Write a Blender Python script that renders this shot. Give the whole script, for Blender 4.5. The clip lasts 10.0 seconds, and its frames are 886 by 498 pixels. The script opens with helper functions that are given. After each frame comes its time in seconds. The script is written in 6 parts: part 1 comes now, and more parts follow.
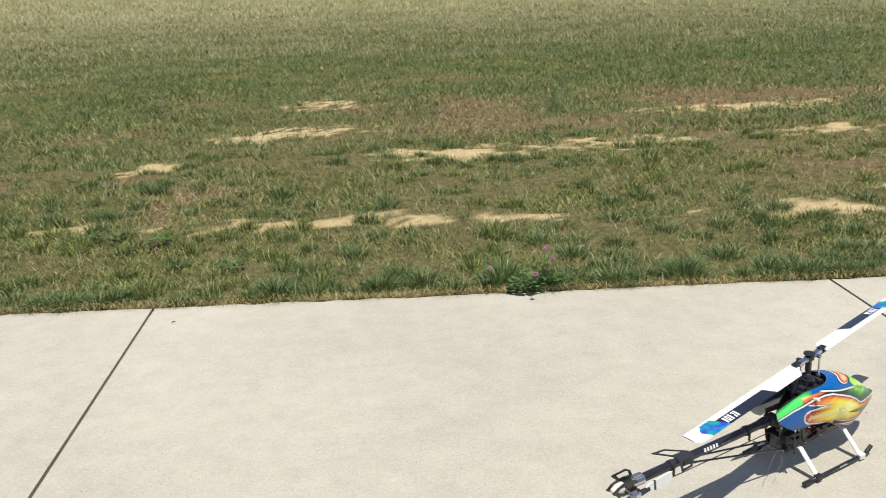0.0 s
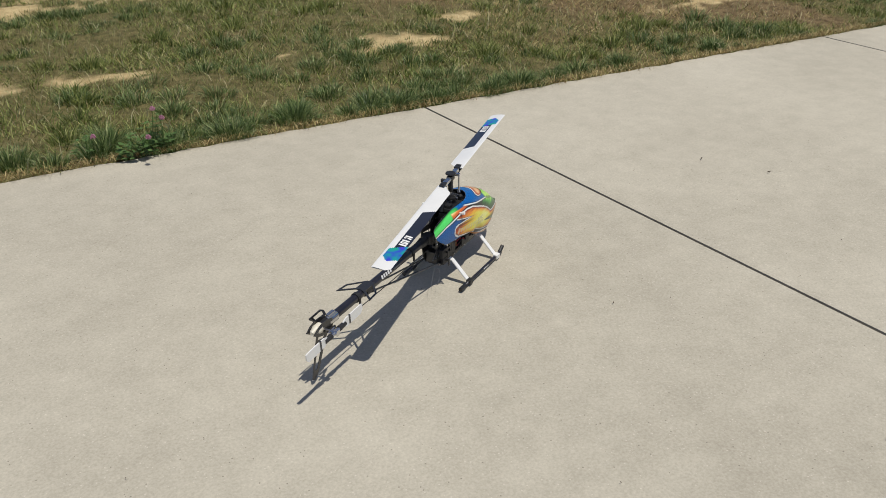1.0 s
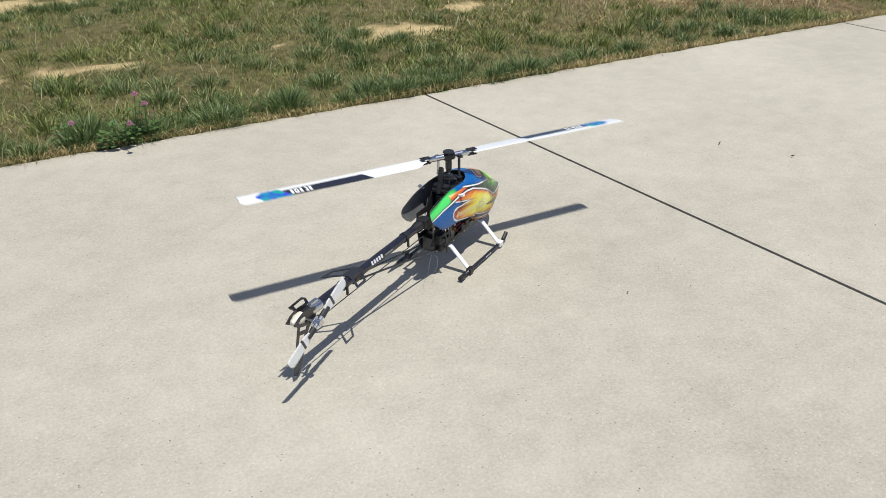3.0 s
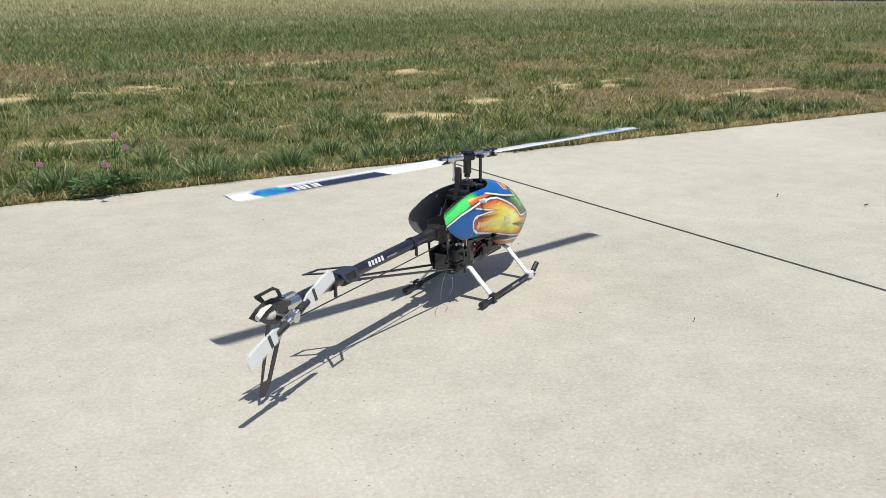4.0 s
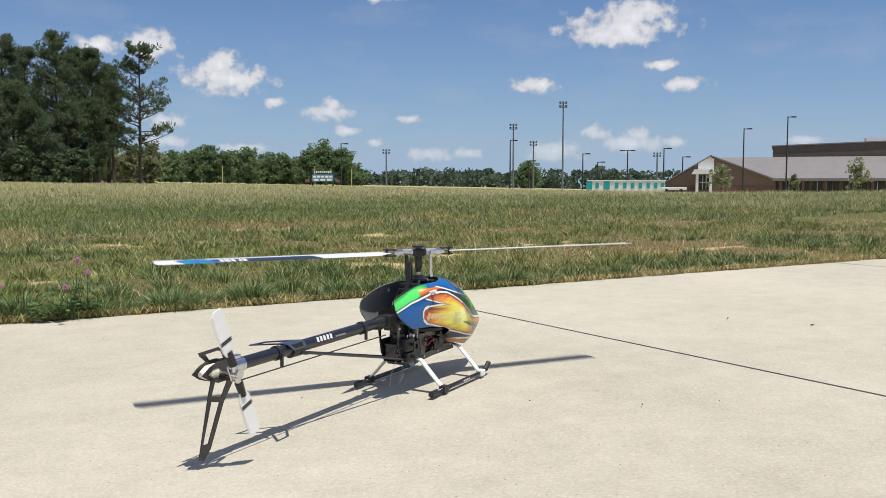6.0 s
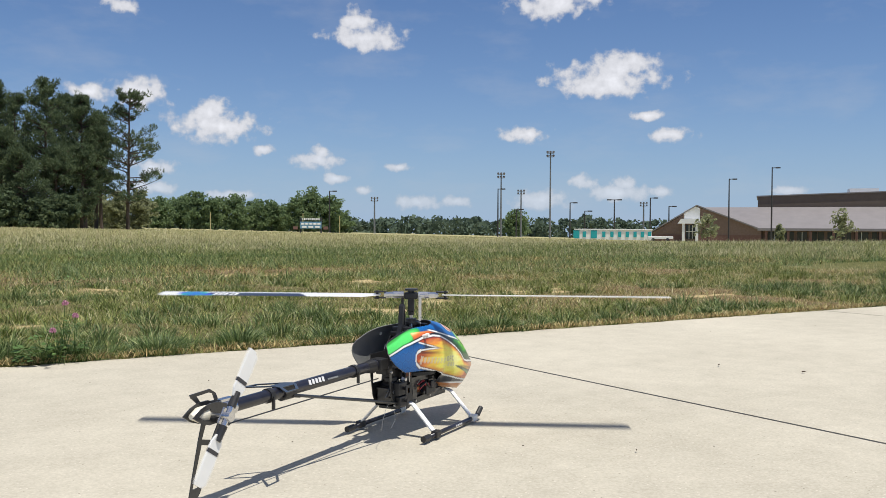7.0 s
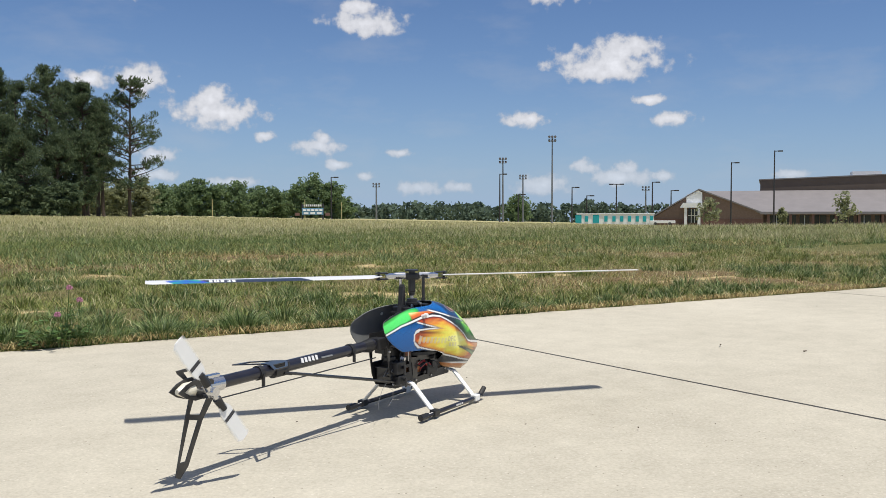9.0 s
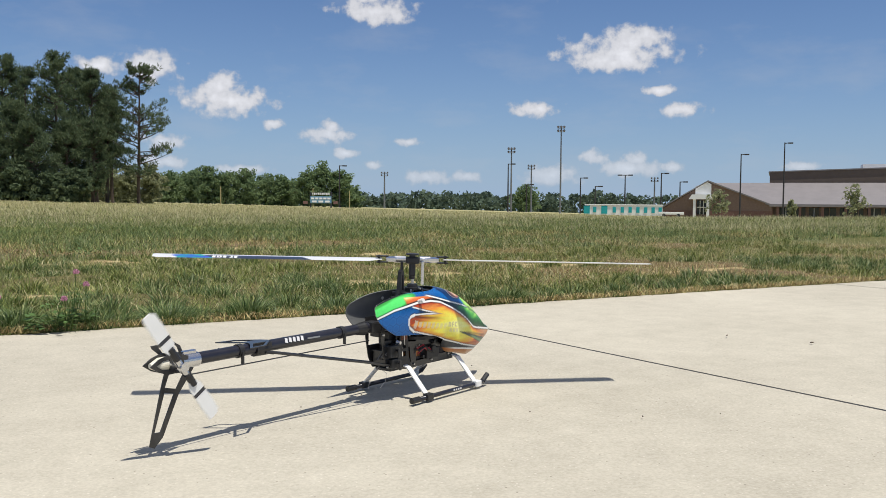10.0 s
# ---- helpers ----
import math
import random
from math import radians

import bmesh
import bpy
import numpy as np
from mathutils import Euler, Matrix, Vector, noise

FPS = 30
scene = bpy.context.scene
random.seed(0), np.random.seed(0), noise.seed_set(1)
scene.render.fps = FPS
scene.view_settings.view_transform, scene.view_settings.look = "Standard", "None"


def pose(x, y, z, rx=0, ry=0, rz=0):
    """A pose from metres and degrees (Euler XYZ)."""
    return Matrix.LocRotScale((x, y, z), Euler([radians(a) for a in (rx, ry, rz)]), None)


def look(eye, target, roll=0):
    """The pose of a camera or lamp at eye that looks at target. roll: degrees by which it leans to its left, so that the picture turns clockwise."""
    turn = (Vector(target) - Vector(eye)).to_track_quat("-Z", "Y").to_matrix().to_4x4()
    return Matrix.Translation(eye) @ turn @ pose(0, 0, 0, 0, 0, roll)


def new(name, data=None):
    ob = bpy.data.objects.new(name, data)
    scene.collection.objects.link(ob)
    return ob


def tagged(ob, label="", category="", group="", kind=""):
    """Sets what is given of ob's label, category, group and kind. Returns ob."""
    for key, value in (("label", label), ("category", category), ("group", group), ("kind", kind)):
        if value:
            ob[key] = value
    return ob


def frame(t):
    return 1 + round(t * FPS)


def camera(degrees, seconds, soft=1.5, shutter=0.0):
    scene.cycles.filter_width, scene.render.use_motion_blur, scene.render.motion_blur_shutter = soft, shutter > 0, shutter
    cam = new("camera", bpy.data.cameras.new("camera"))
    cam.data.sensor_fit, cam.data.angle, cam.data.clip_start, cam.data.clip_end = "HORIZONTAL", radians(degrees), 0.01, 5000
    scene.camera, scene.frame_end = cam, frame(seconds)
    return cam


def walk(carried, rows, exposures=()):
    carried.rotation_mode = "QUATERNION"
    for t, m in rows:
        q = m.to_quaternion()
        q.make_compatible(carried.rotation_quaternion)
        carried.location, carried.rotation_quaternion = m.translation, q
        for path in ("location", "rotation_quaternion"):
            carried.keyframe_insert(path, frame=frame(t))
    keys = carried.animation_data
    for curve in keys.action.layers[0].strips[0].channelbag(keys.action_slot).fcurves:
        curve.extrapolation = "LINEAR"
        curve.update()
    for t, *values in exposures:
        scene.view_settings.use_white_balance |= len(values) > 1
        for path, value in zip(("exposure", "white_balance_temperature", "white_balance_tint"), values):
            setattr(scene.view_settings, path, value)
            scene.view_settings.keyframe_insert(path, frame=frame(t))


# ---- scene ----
# ---------------------------------------------------------------- camera
cam = camera(53.6, 10.0, soft=0.8, shutter=0.05)
PATH = [
    (0, (-2.044, -3.737, 1.456), (-1.925, -1.833, 0.854), -2.9),
    (0.5, (-2.135, -3.653, 1.453), (-1.443, -1.962, 0.641), -2.0),
    (1, (-2.315, -3.612, 1.434), (-1.327, -2.143, 0.503), 0.0),
    (1.5, (-2.334, -3.605, 1.425), (-1.288, -2.205, 0.453), 0.4),
    (2, (-2.278, -3.615, 1.419), (-1.253, -2.206, 0.437), -0.4),
    (2.5, (-2.244, -3.616, 1.403), (-1.256, -2.172, 0.434), -1.0),
    (3.8, (-2.045, -3.211, 0.832), (-1.043, -1.617, 0.158), -0.5),
    (4, (-2.016, -3.211, 0.728), (-0.994, -1.592, 0.151), -0.5),
    (4.5, (-2.003, -3.23, 0.556), (-0.938, -1.593, 0.124), -0.3),
    (5, (-2.006, -3.258, 0.474), (-0.91, -1.63, 0.089), -0.1),
    (5.5, (-2.02, -3.29, 0.466), (-0.916, -1.646, 0.187), -0.3),
    (6, (-2.024, -3.315, 0.515), (-0.904, -1.666, 0.353), -0.1),
    (7.5, (-2.038, -3.303, 0.498), (-0.888, -1.667, 0.455), 0.3),
    (8, (-2.039, -3.303, 0.497), (-0.891, -1.666, 0.452), 0.0),
    (8.5, (-2.04, -3.306, 0.495), (-0.899, -1.664, 0.433), -0.2),
    (9, (-2.039, -3.314, 0.492), (-0.897, -1.674, 0.406), -0.1),
    (9.5, (-2.032, -3.31, 0.486), (-0.892, -1.671, 0.375), 0.0),
    (10, (-2.031, -3.311, 0.485), (-0.904, -1.662, 0.375), 0.4),
]
EXPOSURES = [(0, -0.04, 6400, 10), (0.5, -0.4, 6480, 10), (1, -0.57, 6520, 10), (1.5, -0.47, 6450, 10), (2, -0.29, 6280, 10), (2.5, -0.25, 6260, 10), (3.8, -0.19, 6150, 10), (4.5, 0.0, 6260, 10), (5, -0.11, 6450, 10),
             (5.5, -0.11, 6500, 10), (6.2, -0.03, 6480, 10), (7.5, -0.01, 6450, 10), (8, -0.01, 6450, 10), (9, -0.06, 6450, 10), (10, -0.09, 6470, 10)]
walk(cam, [(t, look(e, g, r)) for t, e, g, r in PATH], EXPOSURES)

# ---------------------------------------------------------------- light
SUN_AZ, SUN_EL = 166.0, 73.0
sun = new("sun", bpy.data.lights.new("sun", "SUN"))
sun.data.energy, sun.data.angle, sun.data.color = 5.0, radians(0.55), (1.0, 0.955, 0.87)
sun.matrix_basis = look((0.76, -3.0, 10.0), (0, 0, 0))


def link(tree, a, b):
    tree.links.new(a, b)


def node(tree, kind, **values):
    n = tree.nodes.new(kind)
    for key, value in values.items():
        n.inputs[key].default_value = value
    return n


def math_node(tree, op, a, b=None, clamp=False):
    n = tree.nodes.new("ShaderNodeMath")
    n.operation, n.use_clamp = op, clamp
    for i, v in enumerate((a, b)):
        if v is None:
            continue
        if isinstance(v, (int, float)):
            n.inputs[i].default_value = v
        else:
            link(tree, v, n.inputs[i])
    return n.outputs[0]


def vec_node(tree, op, a, b=None):
    n = tree.nodes.new("ShaderNodeVectorMath")
    n.operation = op
    link(tree, a, n.inputs[0])
    if b is not None:
        n.inputs[1].default_value = b
    return n.outputs["Value"] if op == "LENGTH" else n.outputs[0]


# each cloud: azimuth, elevation, half width, half height, in degrees
CLOUDS = [
    (20.5, 6.2, 2.6, 0.9), (20.2, 7.1, 1.0, 0.8), (16.0, 8.1, 1.5, 0.9), (13.0, 7.9, 1.6, 0.5), (29.8, 12.0, 2.3, 0.8), (29.4, 12.9, 1.0, 0.8),
    (45.4, 9.3, 3.4, 1.0), (46.4, 10.1, 2.0, 0.9), (42.0, 14.0, 2.4, 0.9), (44.2, 14.6, 1.2, 0.6), (40.2, 5.9, 1.5, 0.45),
    (49.5, 5.8, 1.3, 0.42), (26.6, 4.1, 1.4, 0.5), (27.2, 4.7, 0.6, 0.4), (23.5, 4.8, 0.7, 0.3), (28.0, 3.0, 0.7, 0.3),
    (29.7, 2.3, 0.7, 0.3), (33.4, 1.5, 1.4, 0.45), (35.8, 1.6, 0.9, 0.35), (46.3, 2.1, 1.7, 0.6), (46.7, 2.7, 0.7, 0.5),
    (44.1, 2.8, 0.8, 0.45), (41.4, 1.7, 1.9, 0.6), (49.1, 2.2, 0.8, 0.35), (48.1, 7.0, 1.0, 0.3), (16.6, 3.5, 1.3, 0.45),
    (16.7, 2.3, 1.5, 0.4), (56.4, 2.2, 1.2, 0.3), (21.5, 1.9, 1.7, 0.3), (14.8, 13.2, 1.1, 0.5), (32.0, 3.8, 0.8, 0.25),
]


def build_world():
    world = bpy.data.worlds.new("sky")
    scene.world = world
    world.use_nodes = True
    t = world.node_tree
    t.nodes.clear()
    sky = t.nodes.new("ShaderNodeTexSky")
    sky.sky_type, sky.sun_disc = "NISHITA", False
    sky.sun_elevation, sky.sun_rotation = radians(SUN_EL), radians(SUN_AZ)
    sky.air_density, sky.dust_density, sky.ozone_density = 1.0, 0.15, 5.0
    co = t.nodes.new("ShaderNodeTexCoord").outputs["Generated"]
    sep = t.nodes.new("ShaderNodeSeparateXYZ")
    link(t, co, sep.inputs[0])
    deg = 180 / math.pi
    az = math_node(t, "MULTIPLY", math_node(t, "ARCTAN2", sep.outputs[0], sep.outputs[1]), deg)
    el = math_node(t, "MULTIPLY", math_node(t, "ARCSINE", sep.outputs[2]), deg)
    comb = t.nodes.new("ShaderNodeCombineXYZ")
    link(t, az, comb.inputs[0])
    link(t, el, comb.inputs[1])
    wob = node(t, "ShaderNodeTexNoise", Scale=0.9, Detail=3.0)
    link(t, comb.outputs[0], wob.inputs["Vector"])
    top = None
    for a, e, w, h in CLOUDS:
        v = vec_node(t, "SUBTRACT", comb.outputs[0], (a, e, 0))
        v = vec_node(t, "MULTIPLY", v, (0.75 / w, 0.75 / h, 0))
        d = math_node(t, "SUBTRACT", 1.0, vec_node(t, "LENGTH", v))
        top = d if top is None else math_node(t, "MAXIMUM", top, d)
    fine = node(t, "ShaderNodeTexNoise", Scale=1.1, Detail=6.0, Roughness=0.52)
    link(t, comb.outputs[0], fine.inputs["Vector"])
    ragged = math_node(t, "MULTIPLY", math_node(t, "SUBTRACT", fine.outputs[0], 0.5), 2.0)
    body = math_node(t, "ADD", math_node(t, "MAXIMUM", top, -1.0), ragged)
    ramp = t.nodes.new("ShaderNodeMapRange")
    ramp.interpolation_type = "SMOOTHSTEP"
    ramp.inputs["From Min"].default_value, ramp.inputs["From Max"].default_value = 0.0, 0.6
    link(t, body, ramp.inputs["Value"])
    # thin high haze streaks
    haze = node(t, "ShaderNodeTexNoise", Scale=0.12, Detail=5.0, Roughness=0.6)
    link(t, vec_node(t, "MULTIPLY", comb.outputs[0], (1, 2.6, 1)), haze.inputs["Vector"])
    thin = math_node(t, "MULTIPLY", math_node(t, "SUBTRACT", haze.outputs[0], 0.5, True), 0.7)
    dense = t.nodes.new("ShaderNodeMapRange")
    dense.inputs["From Min"].default_value, dense.inputs["From Max"].default_value = 1.0, 6.0
    dense.inputs["To Min"].default_value, dense.inputs["To Max"].default_value = 0.42, 0.92
    link(t, el, dense.inputs["Value"])
    cover = math_node(t, "MAXIMUM", math_node(t, "MULTIPLY", ramp.outputs[0], dense.outputs[0]), thin)
    # unseen cloud overhead, added to whiten the blue skylight in the shadows
    fill_puffs = node(t, "ShaderNodeTexNoise", Scale=3.0, Detail=6.0, Roughness=0.55)
    link(t, co, fill_puffs.inputs["Vector"])
    up = t.nodes.new("ShaderNodeMapRange")
    up.inputs["From Min"].default_value, up.inputs["From Max"].default_value = 18.0, 32.0
    link(t, el, up.inputs["Value"])
    high = math_node(t, "MULTIPLY", math_node(t, "MULTIPLY", math_node(t, "SUBTRACT", fill_puffs.outputs[0], 0.4, True), 5.0, True), up.outputs[0])
    cover = math_node(t, "MAXIMUM", cover, math_node(t, "MULTIPLY", high, 0.8))
    white = node(t, "ShaderNodeBackground", Color=(0.96, 0.96, 1.0, 1), Strength=0.78)
    glow = t.nodes.new("ShaderNodeMapRange")
    glow.inputs["From Min"].default_value, glow.inputs["From Max"].default_value = 0.1, 1.2
    glow.inputs["To Min"].default_value, glow.inputs["To Max"].default_value = 0.6, 0.98
    link(t, body, glow.inputs["Value"])
    link(t, glow.outputs[0], white.inputs["Strength"])
    blue = node(t, "ShaderNodeBackground", Strength=0.074)
    low = math_node(t, "MULTIPLY", math_node(t, "POWER", 0.84, math_node(t, "MAXIMUM", el, 0.0)), 0.85)
    air = t.nodes.new("ShaderNodeMix")
    air.data_type = "RGBA"
    air.inputs["B"].default_value = (4.7, 6.6, 9.4, 1)
    link(t, low, air.inputs["Factor"])
    tint = t.nodes.new("ShaderNodeMix")
    tint.data_type, tint.blend_type = "RGBA", "MULTIPLY"
    tint.inputs["Factor"].default_value, tint.inputs["B"].default_value = 1.0, (0.84, 0.97, 1.2, 1)
    link(t, sky.outputs[0], tint.inputs["A"])
    link(t, tint.outputs["Result"], air.inputs["A"])
    link(t, air.outputs["Result"], blue.inputs["Color"])
    mix = t.nodes.new("ShaderNodeMixShader")
    link(t, cover, mix.inputs[0])
    link(t, blue.outputs[0], mix.inputs[1])
    link(t, white.outputs[0], mix.inputs[2])
    out = t.nodes.new("ShaderNodeOutputWorld")
    link(t, mix.outputs[0], out.inputs[0])


build_world()


# ---------------------------------------------------------------- materials
def material(name, colors, rough=0.6, metal=0.0, scale=8.0, detail=6.0, bump=0.0, bump_scale=60.0, island=0.0, spec=0.5, objrand=0.0, coat=0.0, leafy=0.0):
    """A surface whose colour wanders between the given ones by noise at two scales; island: share of the colour that is drawn by piece."""
    m = bpy.data.materials.new(name)
    m.use_nodes = True
    t = m.node_tree
    b = t.nodes["Principled BSDF"]
    b.inputs["Roughness"].default_value, b.inputs["Metallic"].default_value = rough, metal
    b.inputs["Specular IOR Level"].default_value = spec
    b.inputs["Coat Weight"].default_value = coat
    co = t.nodes.new("ShaderNodeTexCoord").outputs["Object"]
    n1 = node(t, "ShaderNodeTexNoise", Scale=scale, Detail=detail, Roughness=0.6)
    link(t, co, n1.inputs["Vector"])
    f = n1.outputs[0]
    f = math_node(t, "ADD", math_node(t, "MULTIPLY", math_node(t, "SUBTRACT", f, 0.5), 1.8), 0.5, True)
    if island:
        g = t.nodes.new("ShaderNodeNewGeometry").outputs["Random Per Island"]
        f = math_node(t, "ADD", math_node(t, "MULTIPLY", g, island), math_node(t, "MULTIPLY", f, 1 - island))
    if objrand:
        g = t.nodes.new("ShaderNodeObjectInfo").outputs["Random"]
        f = math_node(t, "ADD", math_node(t, "MULTIPLY", g, objrand), math_node(t, "MULTIPLY", f, 1 - objrand))
    r = t.nodes.new("ShaderNodeValToRGB")
    els = r.color_ramp.elements
    while len(els) < len(colors):
        els.new(0.5)
    for i, c in enumerate(colors):
        els[i].position, els[i].color = i / max(1, len(colors) - 1), (*c, 1)
    link(t, f, r.inputs[0])
    link(t, r.outputs[0], b.inputs["Base Color"])
    if leafy:
        # thin leaves let part of the light through
        tr = t.nodes.new("ShaderNodeBsdfTranslucent")
        link(t, r.outputs[0], tr.inputs["Color"])
        mx = t.nodes.new("ShaderNodeMixShader")
        mx.inputs[0].default_value = leafy
        link(t, b.outputs[0], mx.inputs[1])
        link(t, tr.outputs[0], mx.inputs[2])
        link(t, mx.outputs[0], t.nodes["Material Output"].inputs[0])
    if bump:
        n2 = node(t, "ShaderNodeTexNoise", Scale=bump_scale, Detail=4.0)
        link(t, co, n2.inputs["Vector"])
        bp = node(t, "ShaderNodeBump", Strength=bump, Distance=0.01)
        link(t, n2.outputs[0], bp.inputs["Height"])
        link(t, bp.outputs[0], b.inputs["Normal"])
    return m


def concrete_material():
    m = bpy.data.materials.new("concrete")
    m.use_nodes = True
    t = m.node_tree
    b = t.nodes["Principled BSDF"]
    b.inputs["Roughness"].default_value = 0.85
    b.inputs["Specular IOR Level"].default_value = 0.25
    co = t.nodes.new("ShaderNodeTexCoord").outputs["Object"]
    big = node(t, "ShaderNodeTexNoise", Scale=0.8, Detail=5.0, Roughness=0.55)
    mid = node(t, "ShaderNodeTexNoise", Scale=9.0, Detail=6.0, Roughness=0.65)
    fine = node(t, "ShaderNodeTexNoise", Scale=140.0, Detail=3.0, Roughness=0.7)
    streak = node(t, "ShaderNodeTexNoise", Scale=3.0, Detail=4.0)
    for n in (big, mid, fine):
        link(t, co, n.inputs["Vector"])
    link(t, vec_node(t, "MULTIPLY", co, (0.25, 4.0, 1)), streak.inputs["Vector"])
    f = math_node(t, "MULTIPLY", big.outputs[0], 0.26)
    f = math_node(t, "ADD", f, math_node(t, "MULTIPLY", mid.outputs[0], 0.2))
    f = math_node(t, "ADD", f, math_node(t, "MULTIPLY", fine.outputs[0], 0.33))
    f = math_node(t, "ADD", f, math_node(t, "MULTIPLY", streak.outputs[0], 0.03))
    r = t.nodes.new("ShaderNodeValToRGB")
    els = r.color_ramp.elements
    els[0].position, els[0].color = 0.27, (0.34, 0.312, 0.249, 1)
    els[1].position, els[1].color = 0.535, (0.565, 0.525, 0.43, 1)
    link(t, f, r.inputs[0])
    # pale and dark grains of aggregate
    v = node(t, "ShaderNodeTexVoronoi", Scale=95.0, Randomness=1.0)
    link(t, co, v.inputs["Vector"])
    grain = math_node(t, "LESS_THAN", v.outputs["Distance"], 0.2)
    sep = t.nodes.new("ShaderNodeSeparateColor")
    link(t, v.outputs["Color"], sep.inputs[0])
    pale = math_node(t, "MULTIPLY", grain, math_node(t, "GREATER_THAN", sep.outputs[0], 0.78))
    dark = math_node(t, "MULTIPLY", grain, math_node(t, "LESS_THAN", sep.outputs[0], 0.045))
    m1 = t.nodes.new("ShaderNodeMix")
    m1.data_type = "RGBA"
    m1.inputs["B"].default_value = (0.66, 0.62, 0.54, 1)
    link(t, math_node(t, "MULTIPLY", pale, 0.5), m1.inputs["Factor"])
    link(t, r.outputs[0], m1.inputs["A"])
    m2 = t.nodes.new("ShaderNodeMix")
    m2.data_type = "RGBA"
    m2.inputs["B"].default_value = (0.12, 0.1, 0.08, 1)
    link(t, math_node(t, "MULTIPLY", dark, 0.6), m2.inputs["Factor"])
    link(t, m1.outputs["Result"], m2.inputs["A"])
    link(t, m2.outputs["Result"], b.inputs["Base Color"])
    bp = node(t, "ShaderNodeBump", Strength=0.22, Distance=0.003)
    link(t, math_node(t, "ADD", fine.outputs[0], math_node(t, "MULTIPLY", mid.outputs[0], 0.7)), bp.inputs["Height"])
    link(t, bp.outputs[0], b.inputs["Normal"])
    return m


def ground_material():
    m = bpy.data.materials.new("field_soil")
    m.use_nodes = True
    t = m.node_tree
    b = t.nodes["Principled BSDF"]
    b.inputs["Roughness"].default_value, b.inputs["Specular IOR Level"].default_value = 0.95, 0.1
    co = t.nodes.new("ShaderNodeTexCoord").outputs["Object"]
    n1 = node(t, "ShaderNodeTexNoise", Scale=14.0, Detail=7.0, Roughness=0.7)
    n2 = node(t, "ShaderNodeTexNoise", Scale=120.0, Detail=3.0, Roughness=0.7)
    link(t, co, n1.inputs["Vector"])
    link(t, co, n2.inputs["Vector"])
    f = math_node(t, "ADD", math_node(t, "MULTIPLY", n1.outputs[0], 0.6), math_node(t, "MULTIPLY", n2.outputs[0], 0.4))

    def ramp(*cs):
        r = t.nodes.new("ShaderNodeValToRGB")
        e = r.color_ramp.elements
        e[0].position, e[0].color, e[1].position, e[1].color = 0.38, (*cs[0], 1), 0.62, (*cs[1], 1)
        link(t, f, r.inputs[0])
        return r.outputs[0]
    soil = ramp((0.05, 0.034, 0.017), (0.27, 0.195, 0.105))
    sand = ramp((0.38, 0.28, 0.13), (0.6, 0.48, 0.27))
    turf = ramp((0.035, 0.045, 0.014), (0.19, 0.18, 0.07))
    straw = ramp((0.3, 0.28, 0.14), (0.5, 0.45, 0.25))

    def blend(a, c, name):
        at = t.nodes.new("ShaderNodeAttribute")
        at.attribute_name = name
        x = t.nodes.new("ShaderNodeMix")
        x.data_type = "RGBA"
        link(t, at.outputs["Fac"], x.inputs["Factor"])
        link(t, a, x.inputs["A"])
        link(t, c, x.inputs["B"])
        return x.outputs["Result"]
    col = blend(blend(blend(soil, turf, "turf"), straw, "straw"), sand, "sand")
    link(t, col, b.inputs["Base Color"])
    bp = node(t, "ShaderNodeBump", Strength=0.7, Distance=0.02)
    link(t, f, bp.inputs["Height"])
    link(t, bp.outputs[0], b.inputs["Normal"])
    return m


def paint_material():
    """Gloss lacquer over the airbrushed pattern that is stored on the canopy's surface."""
    m = bpy.data.materials.new("airbrushed_lacquer")
    m.use_nodes = True
    t = m.node_tree
    b = t.nodes["Principled BSDF"]
    at = t.nodes.new("ShaderNodeAttribute")
    at.attribute_name = "livery"
    link(t, at.outputs["Color"], b.inputs["Base Color"])
    b.inputs["Roughness"].default_value = 0.32
    b.inputs["Coat Weight"].default_value, b.inputs["Coat Roughness"].default_value = 0.2, 0.12
    b.inputs["Specular IOR Level"].default_value = 0.35
    return m


CONCRETE = concrete_material()
SOIL = ground_material()
JOINT = material("joint_filler", [(0.13, 0.112, 0.088), (0.28, 0.24, 0.19)], 0.95, scale=30, bump=0.5)
TUSSOCK = material("tussock_blades", [(0.02, 0.042, 0.011), (0.07, 0.12, 0.034), (0.165, 0.235, 0.075), (0.46, 0.5, 0.22)], 0.45, scale=2.5, island=0.82, spec=0.35, leafy=0.14)
GREEN = material("green_blades", [(0.024, 0.042, 0.009), (0.075, 0.11, 0.024), (0.165, 0.215, 0.05), (0.32, 0.35, 0.1), (0.66, 0.63, 0.3)], 0.5, scale=1.2, island=0.8, spec=0.3, leafy=0.16)
STRAW = material("dry_blades", [(0.06, 0.036, 0.014), (0.22, 0.15, 0.058), (0.47, 0.365, 0.15), (0.74, 0.63, 0.34)], 0.6, scale=1.1, island=0.85, spec=0.3, leafy=0.12)
SEED = material("seed_stalks", [(0.22, 0.2, 0.09), (0.5, 0.46, 0.24), (0.78, 0.72, 0.48)], 0.6, scale=0.2, island=0.75, spec=0.3, leafy=0.3)
LEAF = material("clover_leaf", [(0.05, 0.095, 0.025), (0.11, 0.19, 0.06)], 0.7, scale=20, island=0.5, spec=0.15)
PINK = material("clover_blossom", [(0.3, 0.1, 0.18), (0.55, 0.28, 0.36)], 0.7, scale=120, island=0.6)
PINE = material("pine_needles", [(0.044, 0.07, 0.044), (0.105, 0.145, 0.078), (0.2, 0.24, 0.12)], 0.7, scale=0.3, island=0.6, spec=0.15, leafy=0.42)
